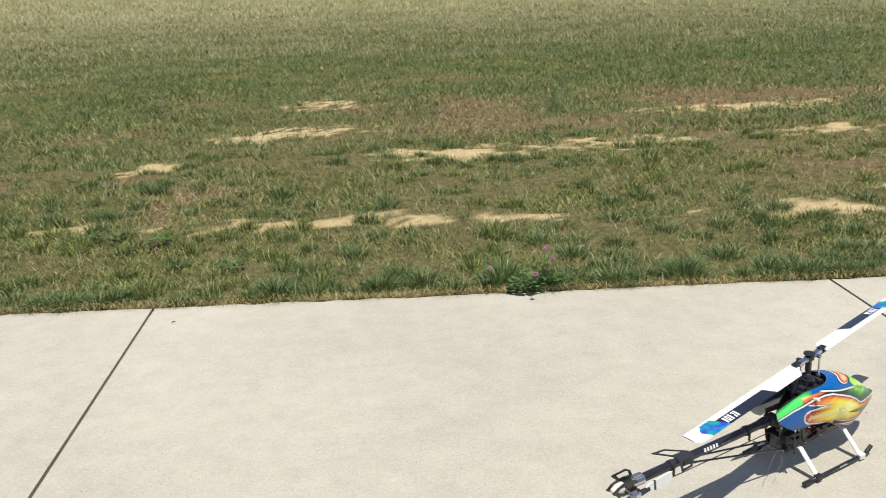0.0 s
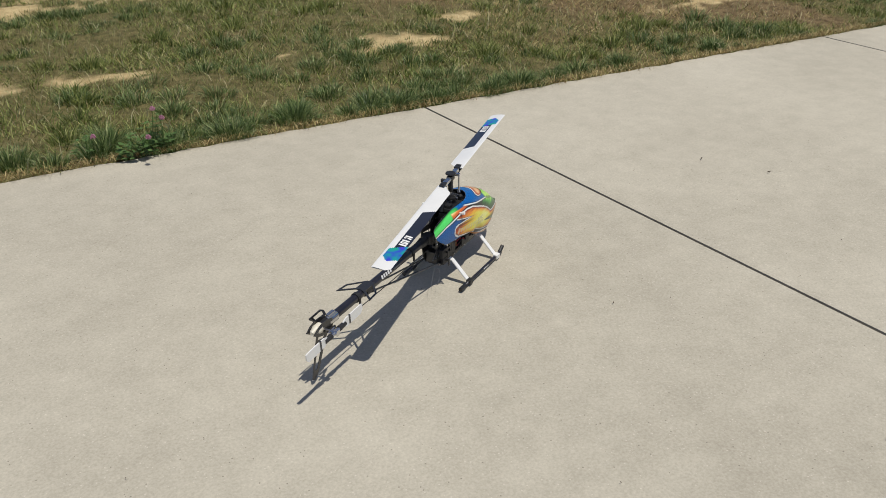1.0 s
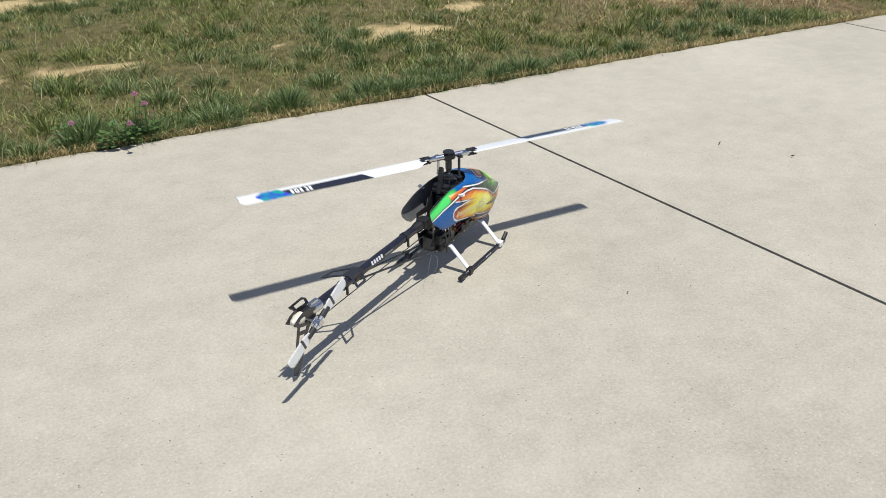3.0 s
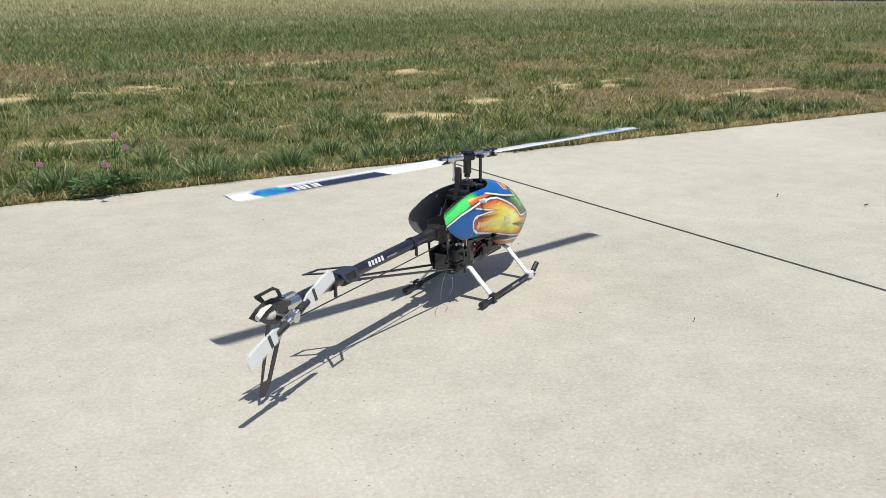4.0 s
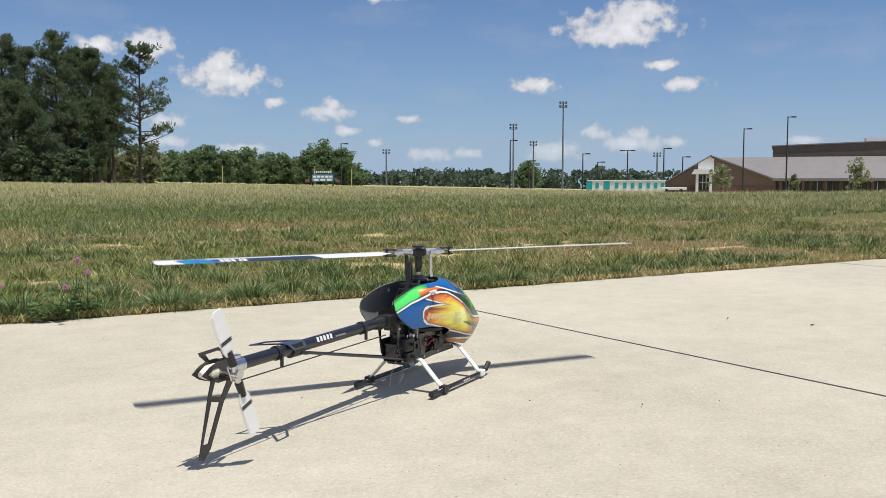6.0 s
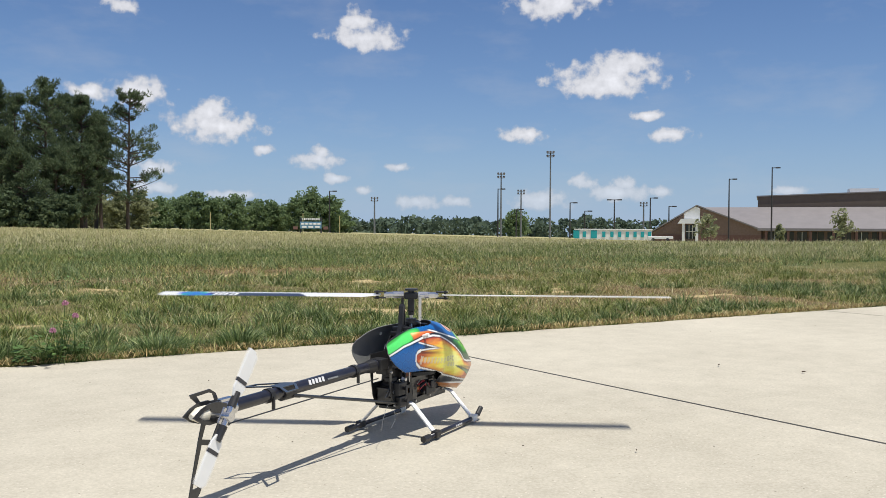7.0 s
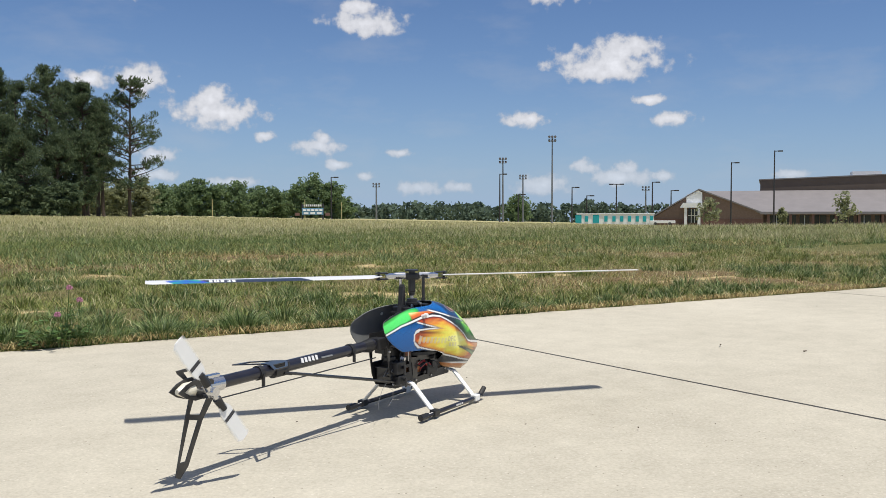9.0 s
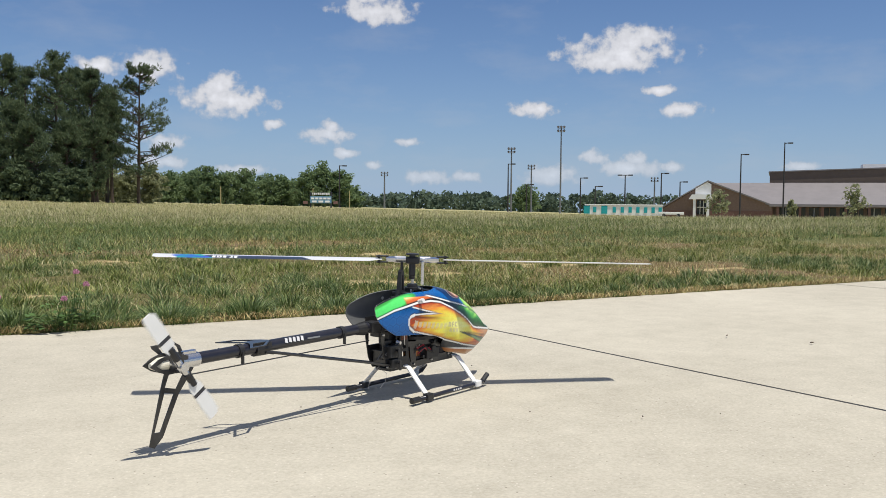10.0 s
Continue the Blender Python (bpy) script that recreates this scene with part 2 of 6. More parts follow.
# distance haze is put into these tones, paler than the foliage itself
OAK = material("hazed_oak_leaves", [(0.11, 0.17, 0.085), (0.18, 0.25, 0.12), (0.28, 0.35, 0.165)], 0.75, scale=0.15, island=0.5, spec=0.15, leafy=0.45)
SAPLING = material("sapling_leaves", [(0.21, 0.235, 0.125), (0.36, 0.375, 0.22)], 0.7, scale=0.4, island=0.6, spec=0.15, leafy=0.45)
# pale bluish tones carry the haze of the far horizon in the colour
WOODS = material("hazed_woods_leaves", [(0.07, 0.1, 0.075), (0.1, 0.14, 0.1), (0.14, 0.18, 0.125)], 0.8, scale=0.05, island=0.55, spec=0.1, leafy=0.3)
BARK = material("bark", [(0.05, 0.038, 0.028), (0.12, 0.09, 0.07)], 0.9, scale=3, bump=0.6, bump_scale=9)
BRICK = material("brown_brick", [(0.17, 0.115, 0.09), (0.24, 0.165, 0.13)], 0.85, scale=2.5, bump=0.3, bump_scale=12)
BRICK_LOW = material("red_brick", [(0.15, 0.082, 0.066), (0.2, 0.115, 0.095)], 0.85, scale=2.5, bump=0.3, bump_scale=12)
BLOCK = material("dark_stucco", [(0.13, 0.098, 0.078), (0.16, 0.122, 0.1)], 0.85, scale=0.8)
ROOF = material("metal_roof", [(0.2, 0.185, 0.185), (0.25, 0.23, 0.23)], 0.5, scale=0.5, metal=0.1)
WHITE = material("white_trim", [(0.8, 0.8, 0.78), (0.87, 0.87, 0.85)], 0.5, scale=1.5)
TEAL = material("teal_panel", [(0.01, 0.32, 0.35), (0.02, 0.4, 0.43)], 0.5, scale=1.5)
WINDOW = material("dark_glass", [(0.015, 0.022, 0.03), (0.03, 0.04, 0.05)], 0.08, scale=0.6)
POLE = material("galvanised_steel", [(0.16, 0.165, 0.17), (0.24, 0.245, 0.25)], 0.5, metal=0.4, scale=2)
DARKPOLE = material("dark_bronze_steel", [(0.02, 0.018, 0.018), (0.045, 0.04, 0.038)], 0.5, scale=2)
BOARD = material("scoreboard_blue", [(0.1, 0.24, 0.36), (0.16, 0.32, 0.45)], 0.5, scale=1)
DARK = material("scoreboard_dark", [(0.02, 0.02, 0.025), (0.04, 0.04, 0.05)], 0.6, scale=1)
YELLOW = material("faded_yellow", [(0.5, 0.42, 0.2), (0.6, 0.5, 0.25)], 0.6, scale=2)
CARBON = material("carbon_fibre", [(0.012, 0.012, 0.013), (0.035, 0.035, 0.037)], 0.35, scale=160, coat=0.4)
PLASTIC = material("black_plastic", [(0.012, 0.012, 0.013), (0.026, 0.026, 0.028)], 0.45, scale=60)
BOOMBLACK = material("anodised_boom", [(0.01, 0.01, 0.016), (0.022, 0.022, 0.032)], 0.3, scale=40, coat=0.3)
ALU = material("aluminium", [(0.55, 0.55, 0.57), (0.75, 0.75, 0.76)], 0.25, metal=1.0, scale=60)
STEEL = material("steel", [(0.4, 0.4, 0.42), (0.6, 0.6, 0.62)], 0.3, metal=1.0, scale=60)
GEARWHITE = material("white_plastic", [(0.72, 0.72, 0.7), (0.82, 0.82, 0.8)], 0.4, scale=30)
CREAM = material("cream_plastic", [(0.66, 0.62, 0.5), (0.78, 0.74, 0.62)], 0.4, scale=30)
RED = material("red_wire", [(0.35, 0.02, 0.03), (0.45, 0.05, 0.06)], 0.5, scale=40)
COPPER = material("motor_windings", [(0.25, 0.1, 0.04), (0.4, 0.18, 0.08)], 0.4, metal=0.8, scale=200)
BLADEWHITE = material("white_blade", [(0.74, 0.74, 0.72), (0.84, 0.84, 0.82)], 0.3, scale=12, coat=0.4)
BLADEBLACK = material("black_blade_panel", [(0.012, 0.013, 0.02), (0.025, 0.027, 0.04)], 0.3, scale=12, coat=0.4)
# iridescent sheen put into the base colour as fixed hues
FOIL = material("holographic_foil", [(0.18, 0.08, 0.7), (0.05, 0.08, 0.72), (0.02, 0.4, 0.46), (0.02, 0.52, 0.26), (0.08, 0.06, 0.72)], 0.28, metal=0.35, scale=26, detail=1)
GREY = material("grey_inner_shell", [(0.16, 0.165, 0.165), (0.24, 0.245, 0.245)], 0.6, scale=12)
PAINT = paint_material()
STICKER = material("brown_sticker", [(0.1, 0.03, 0.015), (0.3, 0.11, 0.06)], 0.5, scale=160)
DEBRIS = material("dry_debris", [(0.035, 0.026, 0.018), (0.11, 0.08, 0.05)], 0.9, scale=60)
WIRE = material("grey_wire", [(0.12, 0.12, 0.12), (0.2, 0.2, 0.2)], 0.5, scale=60)
SILVERMARK = material("silver_marking", [(0.6, 0.6, 0.6), (0.7, 0.7, 0.7)], 0.4, scale=60)


# ---------------------------------------------------------------- mesh tools
def part(name, bm, mat, parent=None, label="", smooth=False):
    me = bpy.data.meshes.new(name)
    bm.to_mesh(me)
    bm.free()
    for m in (mat if isinstance(mat, (list, tuple)) else [mat]):
        me.materials.append(m)
    if smooth:
        for p in me.polygons:
            p.use_smooth = True
    ob = new(name, me)
    if parent:
        ob.parent = parent
    return tagged(ob, label)


def empty(name, m, label, category, group="", kind=""):
    ob = new(name)
    ob.matrix_basis = m
    ob.empty_display_size = 0.1
    return tagged(ob, label, category, group, kind)


def box(bm, c, s, m=None, bevel=0.0):
    r = bmesh.ops.create_cube(bm, size=1.0)
    vs = r["verts"]
    for v in vs:
        v.co = Vector((v.co.x * s[0], v.co.y * s[1], v.co.z * s[2]))
    if bevel:
        es = list({e for v in vs for e in v.link_edges})
        vs = list({v for f in bmesh.ops.bevel(bm, geom=es, offset=bevel, segments=2, affect="EDGES", profile=0.6)["faces"] for v in f.verts} | {v for v in vs if v.is_valid})
    mt = Matrix.Translation(c) @ (m or Matrix())
    for v in vs:
        v.co = mt @ v.co
    return vs


def rod(bm, a, b, r0, r1=None, seg=12, caps=True):
    a, b = Vector(a), Vector(b)
    d = b - a
    q = d.to_track_quat("Z", "Y").to_matrix().to_4x4()
    r = bmesh.ops.create_cone(bm, cap_ends=caps, segments=seg, radius1=r0, radius2=r0 if r1 is None else r1, depth=d.length)
    bmesh.ops.transform(bm, matrix=Matrix.Translation((a + b) / 2) @ q, verts=r["verts"])


def tube(bm, pts, r, seg=8):
    """A bent tube through the points."""
    pts = [Vector(p) for p in pts]
    rings = []
    for i, p in enumerate(pts):
        d = (pts[min(i + 1, len(pts) - 1)] - pts[max(i - 1, 0)]).normalized()
        q = d.to_track_quat("Z", "Y")
        rr = r[i] if isinstance(r, (list, tuple)) else r
        rings.append([bm.verts.new(p + q @ Vector((rr * math.cos(k * 2 * math.pi / seg), rr * math.sin(k * 2 * math.pi / seg), 0))) for k in range(seg)])
    for a, b in zip(rings, rings[1:]):
        for k in range(seg):
            bm.faces.new((a[k], a[(k + 1) % seg], b[(k + 1) % seg], b[k]))
    bm.faces.new(rings[0][::-1])
    bm.faces.new(rings[-1])


def plate(bm, outline, y, thick, holes=()):
    """A plate in the xz plane, cut to the outline, with holes left open, thick along y."""
    edges = []
    for loop in (outline, *holes):
        vs = [bm.verts.new((x, y - thick / 2, z)) for x, z in loop]
        edges += [bm.edges.new((vs[i], vs[(i + 1) % len(vs)])) for i in range(len(vs))]
    fs = [g for g in bmesh.ops.triangle_fill(bm, use_beauty=True, use_dissolve=False, edges=edges)["geom"] if isinstance(g, bmesh.types.BMFace)]
    ex = bmesh.ops.extrude_face_region(bm, geom=fs)
    bmesh.ops.translate(bm, vec=(0, thick, 0), verts=[g for g in ex["geom"] if isinstance(g, bmesh.types.BMVert)])
    bmesh.ops.recalc_face_normals(bm, faces=bm.faces)


def smoothstep(a, b, x):
    u = np.clip((np.asarray(x, float) - a) / (b - a), 0, 1)
    return u * u * (3 - 2 * u)


def value_noise(x, y, seed=0):
    """Smooth random field over the plan, 0 to 1, one cell a unit wide."""
    x, y = np.asarray(x, float), np.asarray(y, float)
    i, j = np.floor(x).astype(np.int64), np.floor(y).astype(np.int64)
    u, v = x - i, y - j
    u, v = u * u * (3 - 2 * u), v * v * (3 - 2 * v)

    def h(a, b):
        n = (a * 374761393 + b * 668265263 + seed * 982451653) & 0x7FFFFFFF
        n = ((n ^ (n >> 13)) * 1274126177) & 0x7FFFFFFF
        return ((n ^ (n >> 16)) & 0xFFFF) / 65535.0
    return (h(i, j) * (1 - u) + h(i + 1, j) * u) * (1 - v) + (h(i, j + 1) * (1 - u) + h(i + 1, j + 1) * u) * v


def mesh_from_arrays(name, verts, faces, mat):
    """verts: n x 3; faces: m x 3 or m x 4 whole numbers."""
    me = bpy.data.meshes.new(name)
    k = faces.shape[1]
    me.vertices.add(len(verts))
    me.vertices.foreach_set("co", np.ascontiguousarray(verts, np.float32).ravel())
    me.loops.add(faces.size)
    me.loops.foreach_set("vertex_index", np.ascontiguousarray(faces, np.int32).ravel())
    me.polygons.add(len(faces))
    me.polygons.foreach_set("loop_start", np.arange(0, faces.size, k, dtype=np.int32))
    me.update(calc_edges=True)
    me.materials.append(mat)
    return me


# ---------------------------------------------------------------- ground and pavement
def edge_y(x):
    """Where the concrete ends and the field begins."""
    return -0.083 * np.asarray(x, float)


def field_z(x, y):
    """The field falls away gently towards the school."""
    x, y = np.asarray(x, float), np.asarray(y, float)
    return (-0.0214 * x + 0.0036 * y) * smoothstep(4, 40, y)


# bare sandy spots: centre x, y, half length, half depth
BARE = [(-1.5, 3.65, 0.62, 0.27), (-2.5, 1.62, 0.62, 0.14), (-1.65, 1.45, 0.3, 0.09), (-2.55, 5.05, 0.45, 0.3), (-2.68, 7.0, 0.35, 0.4), (-3.2, 5.0, 0.4, 0.3), (-3.98, 3.65, 0.3, 0.2),
        (0.55, 1.21, 0.5, 0.16), (1.78, 5.1, 0.9, 0.3), (1.87, 3.63, 0.35, 0.25), (-0.05, 3.6, 0.6, 0.25), (-4.2, 1.95, 0.2, 0.12), (-3.55, 1.68, 0.3, 0.1), (-1.06, 1.43, 0.2, 0.1),
        (1.3, 1.6, 0.3, 0.12), (2.4, 1.9, 0.5, 0.2), (3.2, 0.9, 0.4, 0.12)]


def bare(x, y):
    x, y = np.asarray(x, float), np.asarray(y, float)
    best = np.full(x.shape, -9.0)
    for cx, cy, a, b in BARE:
        best = np.maximum(best, 1 - np.sqrt(((x - cx) / a) ** 2 + ((y - cy) / b) ** 2))
    best = best + (value_noise(x * 5, y * 7, 3) - 0.5) * 1.5 + (value_noise(x * 17, y * 19, 4) - 0.5) * 1.7
    return smoothstep(0.05, 0.6, best)


def lush(x, y):
    """How green the turf is: worn near the pavement, a green belt behind it, pale seed heads further out."""
    y = np.asarray(y, float)
    patch = value_noise(np.asarray(x) * 0.9, y * 0.9, 11) * 0.6 + value_noise(np.asarray(x) * 2.7, y * 2.7, 12) * 0.4
    belt = smoothstep(6.2, 8.6, y) * (1 - smoothstep(15, 22, y))
    dense = smoothstep(-2.6, -1.8, x) * (1 - smoothstep(0.3, 1.2, x)) * (1 - smoothstep(3.0, 3.8, y))
    return np.clip(0.74 + 0.28 * dense + 0.09 * (1 - smoothstep(3.5, 5, y)) + 1.7 * (patch - 0.5) + 0.2 * belt + 0.12 * (1 - smoothstep(-4, -1.5, np.asarray(x, float))) * (1 - smoothstep(6, 9, y)) - 0.17 * smoothstep(3.4, 4.6, y) * (1 - smoothstep(6.2, 8, y)) - 0.3 * smoothstep(16, 26, y), 0, 1)


def build_ground():
    def spread(a, b, step, far):
        core = list(np.arange(a, b, step))
        out, d, p = [], step, b
        while p < far:
            d *= 1.35
            p += d
            out.append(p)
        back, d, p = [], step, a
        while p > -far:
            d *= 1.35
            p -= d
            back.append(p)
        return np.array(back[::-1] + core + out)
    xs, ys = spread(-6, 8, 0.06, 2500), spread(-0.5, 9, 0.06, 2500)
    X, Y = np.meshgrid(xs, ys)
    off = Y - edge_y(X)
    inside = (off < 0.0) & (X > -60) & (X < 60) & (Y > -40)
    Z = field_z(X, Y) - 0.012 + (value_noise(X * 5, Y * 5, 21) - 0.5) * 0.03 * smoothstep(0, 0.4, off) + (value_noise(X * 1.2, Y * 1.2, 22) - 0.5) * 0.035 * smoothstep(0.1, 1.5, off)
    Z = np.where(inside, -0.13, Z)
    n = len(xs)
    a = (np.arange(len(ys) - 1)[:, None] * n + np.arange(n - 1)[None, :]).ravel()
    faces = np.stack([a, a + 1, a + n + 1, a + n], 1)
    me = mesh_from_arrays("ground", np.stack([X.ravel(), Y.ravel(), Z.ravel()], 1), faces, SOIL)
    dist = np.hypot(X, Y)
    layers = {"sand": bare(X, Y) * (dist < 30), "turf": smoothstep(5, 12, dist) * 0.9 + 0.6 * smoothstep(0.4, 0.75, lush(X, Y)) * (dist < 12),
              "straw": np.clip(smoothstep(16, 40, Y) * 0.75, 0, 1)}
    for key, val in layers.items():
        at = me.attributes.new(key, "FLOAT", "POINT")
        at.data.foreach_set("value", np.clip(val, 0, 1).astype(np.float32).ravel())
    for p in me.polygons:
        p.use_smooth = True
    tagged(new("ground", me), "dry grassy field soil with bare sandy spots", "ground", kind="structure")


JOINTS_X = [-15.4, -12.35, -9.3, -6.25, -3.188, 0.0, 2.94, 5.99, 9.04, 12.09, 15.1]
GAP = 0.0068


def build_pavement():
    base = empty("pavement", pose(0, 0, 0), "pale broom-finished concrete pavement in large slabs beside the grass", "pavement", kind="structure")
    bm = bmesh.new()
    vs = [bm.verts.new(p) for p in ((-15.3, 1.2, -0.02), (-15.3, -9, -0.02), (15.0, -9, -0.02), (15.0, -1.3, -0.02))]
    bm.faces.new(vs)
    part("joint_bed", bm, JOINT, base, "dark filler in the joints")
    rnd = random.Random(4)
    for x0, x1 in zip(JOINTS_X, JOINTS_X[1:]):
        bm = bmesh.new()
        a, b = x0 + GAP, x1 - GAP
        k = 40
        edge = [(a + (b - a) * i / k, float(edge_y(a + (b - a) * i / k)) + (rnd.uniform(-0.012, 0.008) if 0 < i < k else -0.004)) for i in range(k + 1)]
        loop = [bm.verts.new((x, y, 0)) for x, y in reversed(edge)] + [bm.verts.new((a, -9, 0)), bm.verts.new((b, -9, 0))]
        f = bm.faces.new(loop)
        bmesh.ops.inset_region(bm, faces=[f], thickness=0.012)
        outer = [v for v in loop if v.is_valid]
        for v in outer:
            v.co.z -= 0.005
        ex = bmesh.ops.extrude_edge_only(bm, edges=[e for e in bm.edges if e.is_boundary])
        for v in [g for g in ex["geom"] if isinstance(g, bmesh.types.BMVert)]:
            v.co.z = -0.11
        bmesh.ops.recalc_face_normals(bm, faces=bm.faces)
        part("slab", bm, CONCRETE, base)


build_ground()
build_pavement()


# ---------------------------------------------------------------- grass
rng = np.random.default_rng(7)


def blades(name, x, y, height, width, lean, mat, label, category="grass", z0=None, plain=False, az=None):
    """Bent blades, five corners each, or plain slips of three, at the given feet."""
    n = len(x)
    z = field_z(x, y) - 0.02 if z0 is None else z0
    tw = rng.uniform(0, 2 * np.pi, n)
    az = rng.uniform(0, 2 * np.pi, n) if az is None else az
    dx, dy = np.cos(az), np.sin(az)
    wx, wy = np.cos(tw) * width / 2, np.sin(tw) * width / 2
    corners = ((0, 0, 1), (0, 0, -1), (1, 1, 0)) if plain else ((0, 0, 1), (0, 0, -1), (0.55, 0.3, -0.8), (0.55, 0.3, 0.8), (1, 1, 0))
    V = np.zeros((n, len(corners), 3))
    for k, (hh, ll, ww) in enumerate(corners):
        V[:, k, 0] = x + dx * lean * height * ll + wx * ww
        V[:, k, 1] = y + dy * lean * height * ll + wy * ww
        V[:, k, 2] = z + height * hh * np.sqrt(np.clip(1 - 0.45 * (lean * ll) ** 2, 0.1, 1))
    base = np.arange(n)[:, None] * len(corners)
    tri = base + np.array([[0, 1, 2]]) if plain else np.concatenate([base + np.array([[0, 1, 2]]), base + np.array([[0, 2, 3]]), base + np.array([[3, 2, 4]])])
    me = mesh_from_arrays(name, V.reshape(-1, 3), tri, mat)
    return tagged(new(name, me), label, category, kind="stuff")


def scatter(n, x0, x1, y0, y1):
    x, y = rng.uniform(x0, x1, n), rng.uniform(y0, y1, n)
    k = y > edge_y(x) + 0.01
    return x[k], y[k]


def tufts(n, x0, x1, y0, y1, per, radius, keep):
    cx, cy = scatter(n, x0, x1, y0, y1)
    k = keep(cx, cy)
    cx, cy = cx[k], cy[k]
    size = 0.5 + 1.2 * rng.uniform(0, 1, len(cx)) ** 1.8
    count = (per * size * size).astype(int)
    i = np.repeat(np.arange(len(cx)), count)
    r, a = np.abs(rng.normal(0, radius, len(i))) * size[i], rng.uniform(0, 2 * np.pi, len(i))
    x, y = cx[i] + r * np.cos(a), cy[i] + 0.8 * r * np.sin(a)
    ok = y > edge_y(x) - 0.02
    return x[ok], y[ok], size[i][ok], r[ok] / radius


def tussocks(name, cx, cy, size, per, mat, label, high=0.75, width=(0.0028, 0.005)):
    """Domed clumps of the given radii: blades stand in the middle and arch outwards at the rim."""
    i = np.repeat(np.arange(len(cx)), np.maximum(6, per * (size / 0.1) ** 2).astype(int))
    u, a = np.sqrt(rng.uniform(0, 1, len(i))), rng.uniform(0, 2 * np.pi, len(i))
    lump = 0.75 + 0.5 * value_noise(a * 1.3, i * 1.7, 51)
    x, y = cx[i] + 0.72 * size[i] * u * lump * np.cos(a), cy[i] + 0.66 * size[i] * u * lump * np.sin(a)
    lean = 0.12 + 1.05 * u * rng.uniform(0.5, 1.3, len(i))
    tall = size[i] * high * (1.05 - 0.35 * u) * rng.uniform(0.55, 1.25, len(i)) * (0.8 + 0.5 * value_noise(i * 0.37, i * 0.11, 52))
    return blades(name, x, y, tall, rng.uniform(*width, len(i)), lean, mat, label, az=a + rng.normal(0, 0.55, len(i)))


def green_here(x, y):
    worn = 0.5 + 0.5 * smoothstep(0.4, 1.8, y - edge_y(x))
    return (bare(x, y) < 0.4) & (rng.uniform(0, 1, len(x)) < lush(x, y) * 1.3 * worn)


# a row of coarse tussocks along the pavement, with gaps where the soil shows
cx = np.arange(-6, 7.4, 0.13)
cx = cx + rng.uniform(-0.06, 0.06, len(cx))
size = rng.uniform(0.06, 0.135, len(cx)) * (0.7 + 0.55 * value_noise(cx * 1.1, cx * 0, 61))
size = size * (1 - 0.3 * smoothstep(0.6, 1.6, cx))
k = rng.uniform(0, 1, len(cx)) < 0.9 - 0.25 * smoothstep(0.6, 1.6, cx)
cx, size = cx[k], size[k]
tussocks("edge_tussocks", cx, edge_y(cx) + 0.02 + np.abs(rng.normal(0.02, 0.07, len(cx))) + 0.3 * size, size, 300, TUSSOCK, "coarse blue-green grass tussocks along the pavement edge")
# scattered clumps in the worn strip behind
cx, cy = scatter(2600, -6, 7.5, -0.5, 4.2)
ex, ey = scatter(1500, -5.5, 7.5, -0.5, 1.5)
near = ey < edge_y(ex) + 0.15 + 1.25 * rng.uniform(0, 1, len(ex))
cx, cy = np.concatenate([cx, ex[near]]), np.concatenate([cy, ey[near]])
size = 0.035 + 0.078 * rng.uniform(0, 1, len(cx)) ** 2
k = (bare(cx, cy) < 0.25) & (rng.uniform(0, 1, len(cx)) < 0.15 + 1.1 * smoothstep(0.3, 0.9, lush(cx, cy)) - 0.35 * smoothstep(0.4, 1.6, cx)) & (cy > edge_y(cx) + 0.12)
cx, cy, size = cx[k], cy[k], size[k]
cool = value_noise(cx * 1.4, cy * 1.4, 62) + rng.normal(0, 0.12, len(cx)) + 0.35 * smoothstep(-3.2, -2, cx) * (1 - smoothstep(1.0, 2.4, cy)) - 0.3 * smoothstep(0.4, 1.6, cx) > 0.55
tussocks("turf_tussocks", cx[cool], cy[cool], size[cool], 140, TUSSOCK, "dark green grass clumps in the worn turf", 0.8, (0.003, 0.0058))
tussocks("pale_tussocks", cx[~cool], cy[~cool], size[~cool], 140, GREEN, "yellowish green grass clumps in the worn turf", 0.8, (0.003, 0.0058))
# short carpet between the clumps: dead thatch and thin living turf
x, y = scatter(265000, -6, 7.8, -0.6, 4.1)
cover = smoothstep(0.25, 0.85, lush(x, y) + 0.25 * (value_noise(x * 6, y * 6, 64) - 0.5))
k = (bare(x, y) < 0.75 * rng.uniform(0, 1, len(x))) & (rng.uniform(0, 1, len(x)) < 0.6 + 0.4 * cover)
x, y, cover = x[k], y[k], cover[k]
live = rng.uniform(0, 1, len(x)) < (0.16 + 0.72 * cover) * (1 - 0.4 * smoothstep(0.4, 1.6, x))
n = live.sum()
blades("thin_turf", x[live], y[live], rng.uniform(0.022, 0.07, n), rng.uniform(0.004, 0.0075, n), rng.uniform(0.35, 1.5, n), GREEN, "thin green turf of the field", plain=True)
n = (~live).sum()
blades("dry_thatch", x[~live], y[~live], rng.uniform(0.018, 0.058, n), rng.uniform(0.004, 0.0075, n), rng.uniform(0.7, 1.5, n), STRAW, "dead straw-coloured grass thatch", plain=True)
x, y = scatter(5200, -6, 9, 0.1, 8)
blades("seed_stalks", x, y, rng.uniform(0.06, 0.16, len(x)), rng.uniform(0.0018, 0.003, len(x)), rng.uniform(0.15, 0.9, len(x)), SEED, "pale grass seed stalks")
ex = rng.uniform(-6, 7.5, 9000)
ey = edge_y(ex) + rng.normal(0.012, 0.02, 9000) * (0.4 + 1.2 * value_noise(ex * 3, ex * 0, 41))
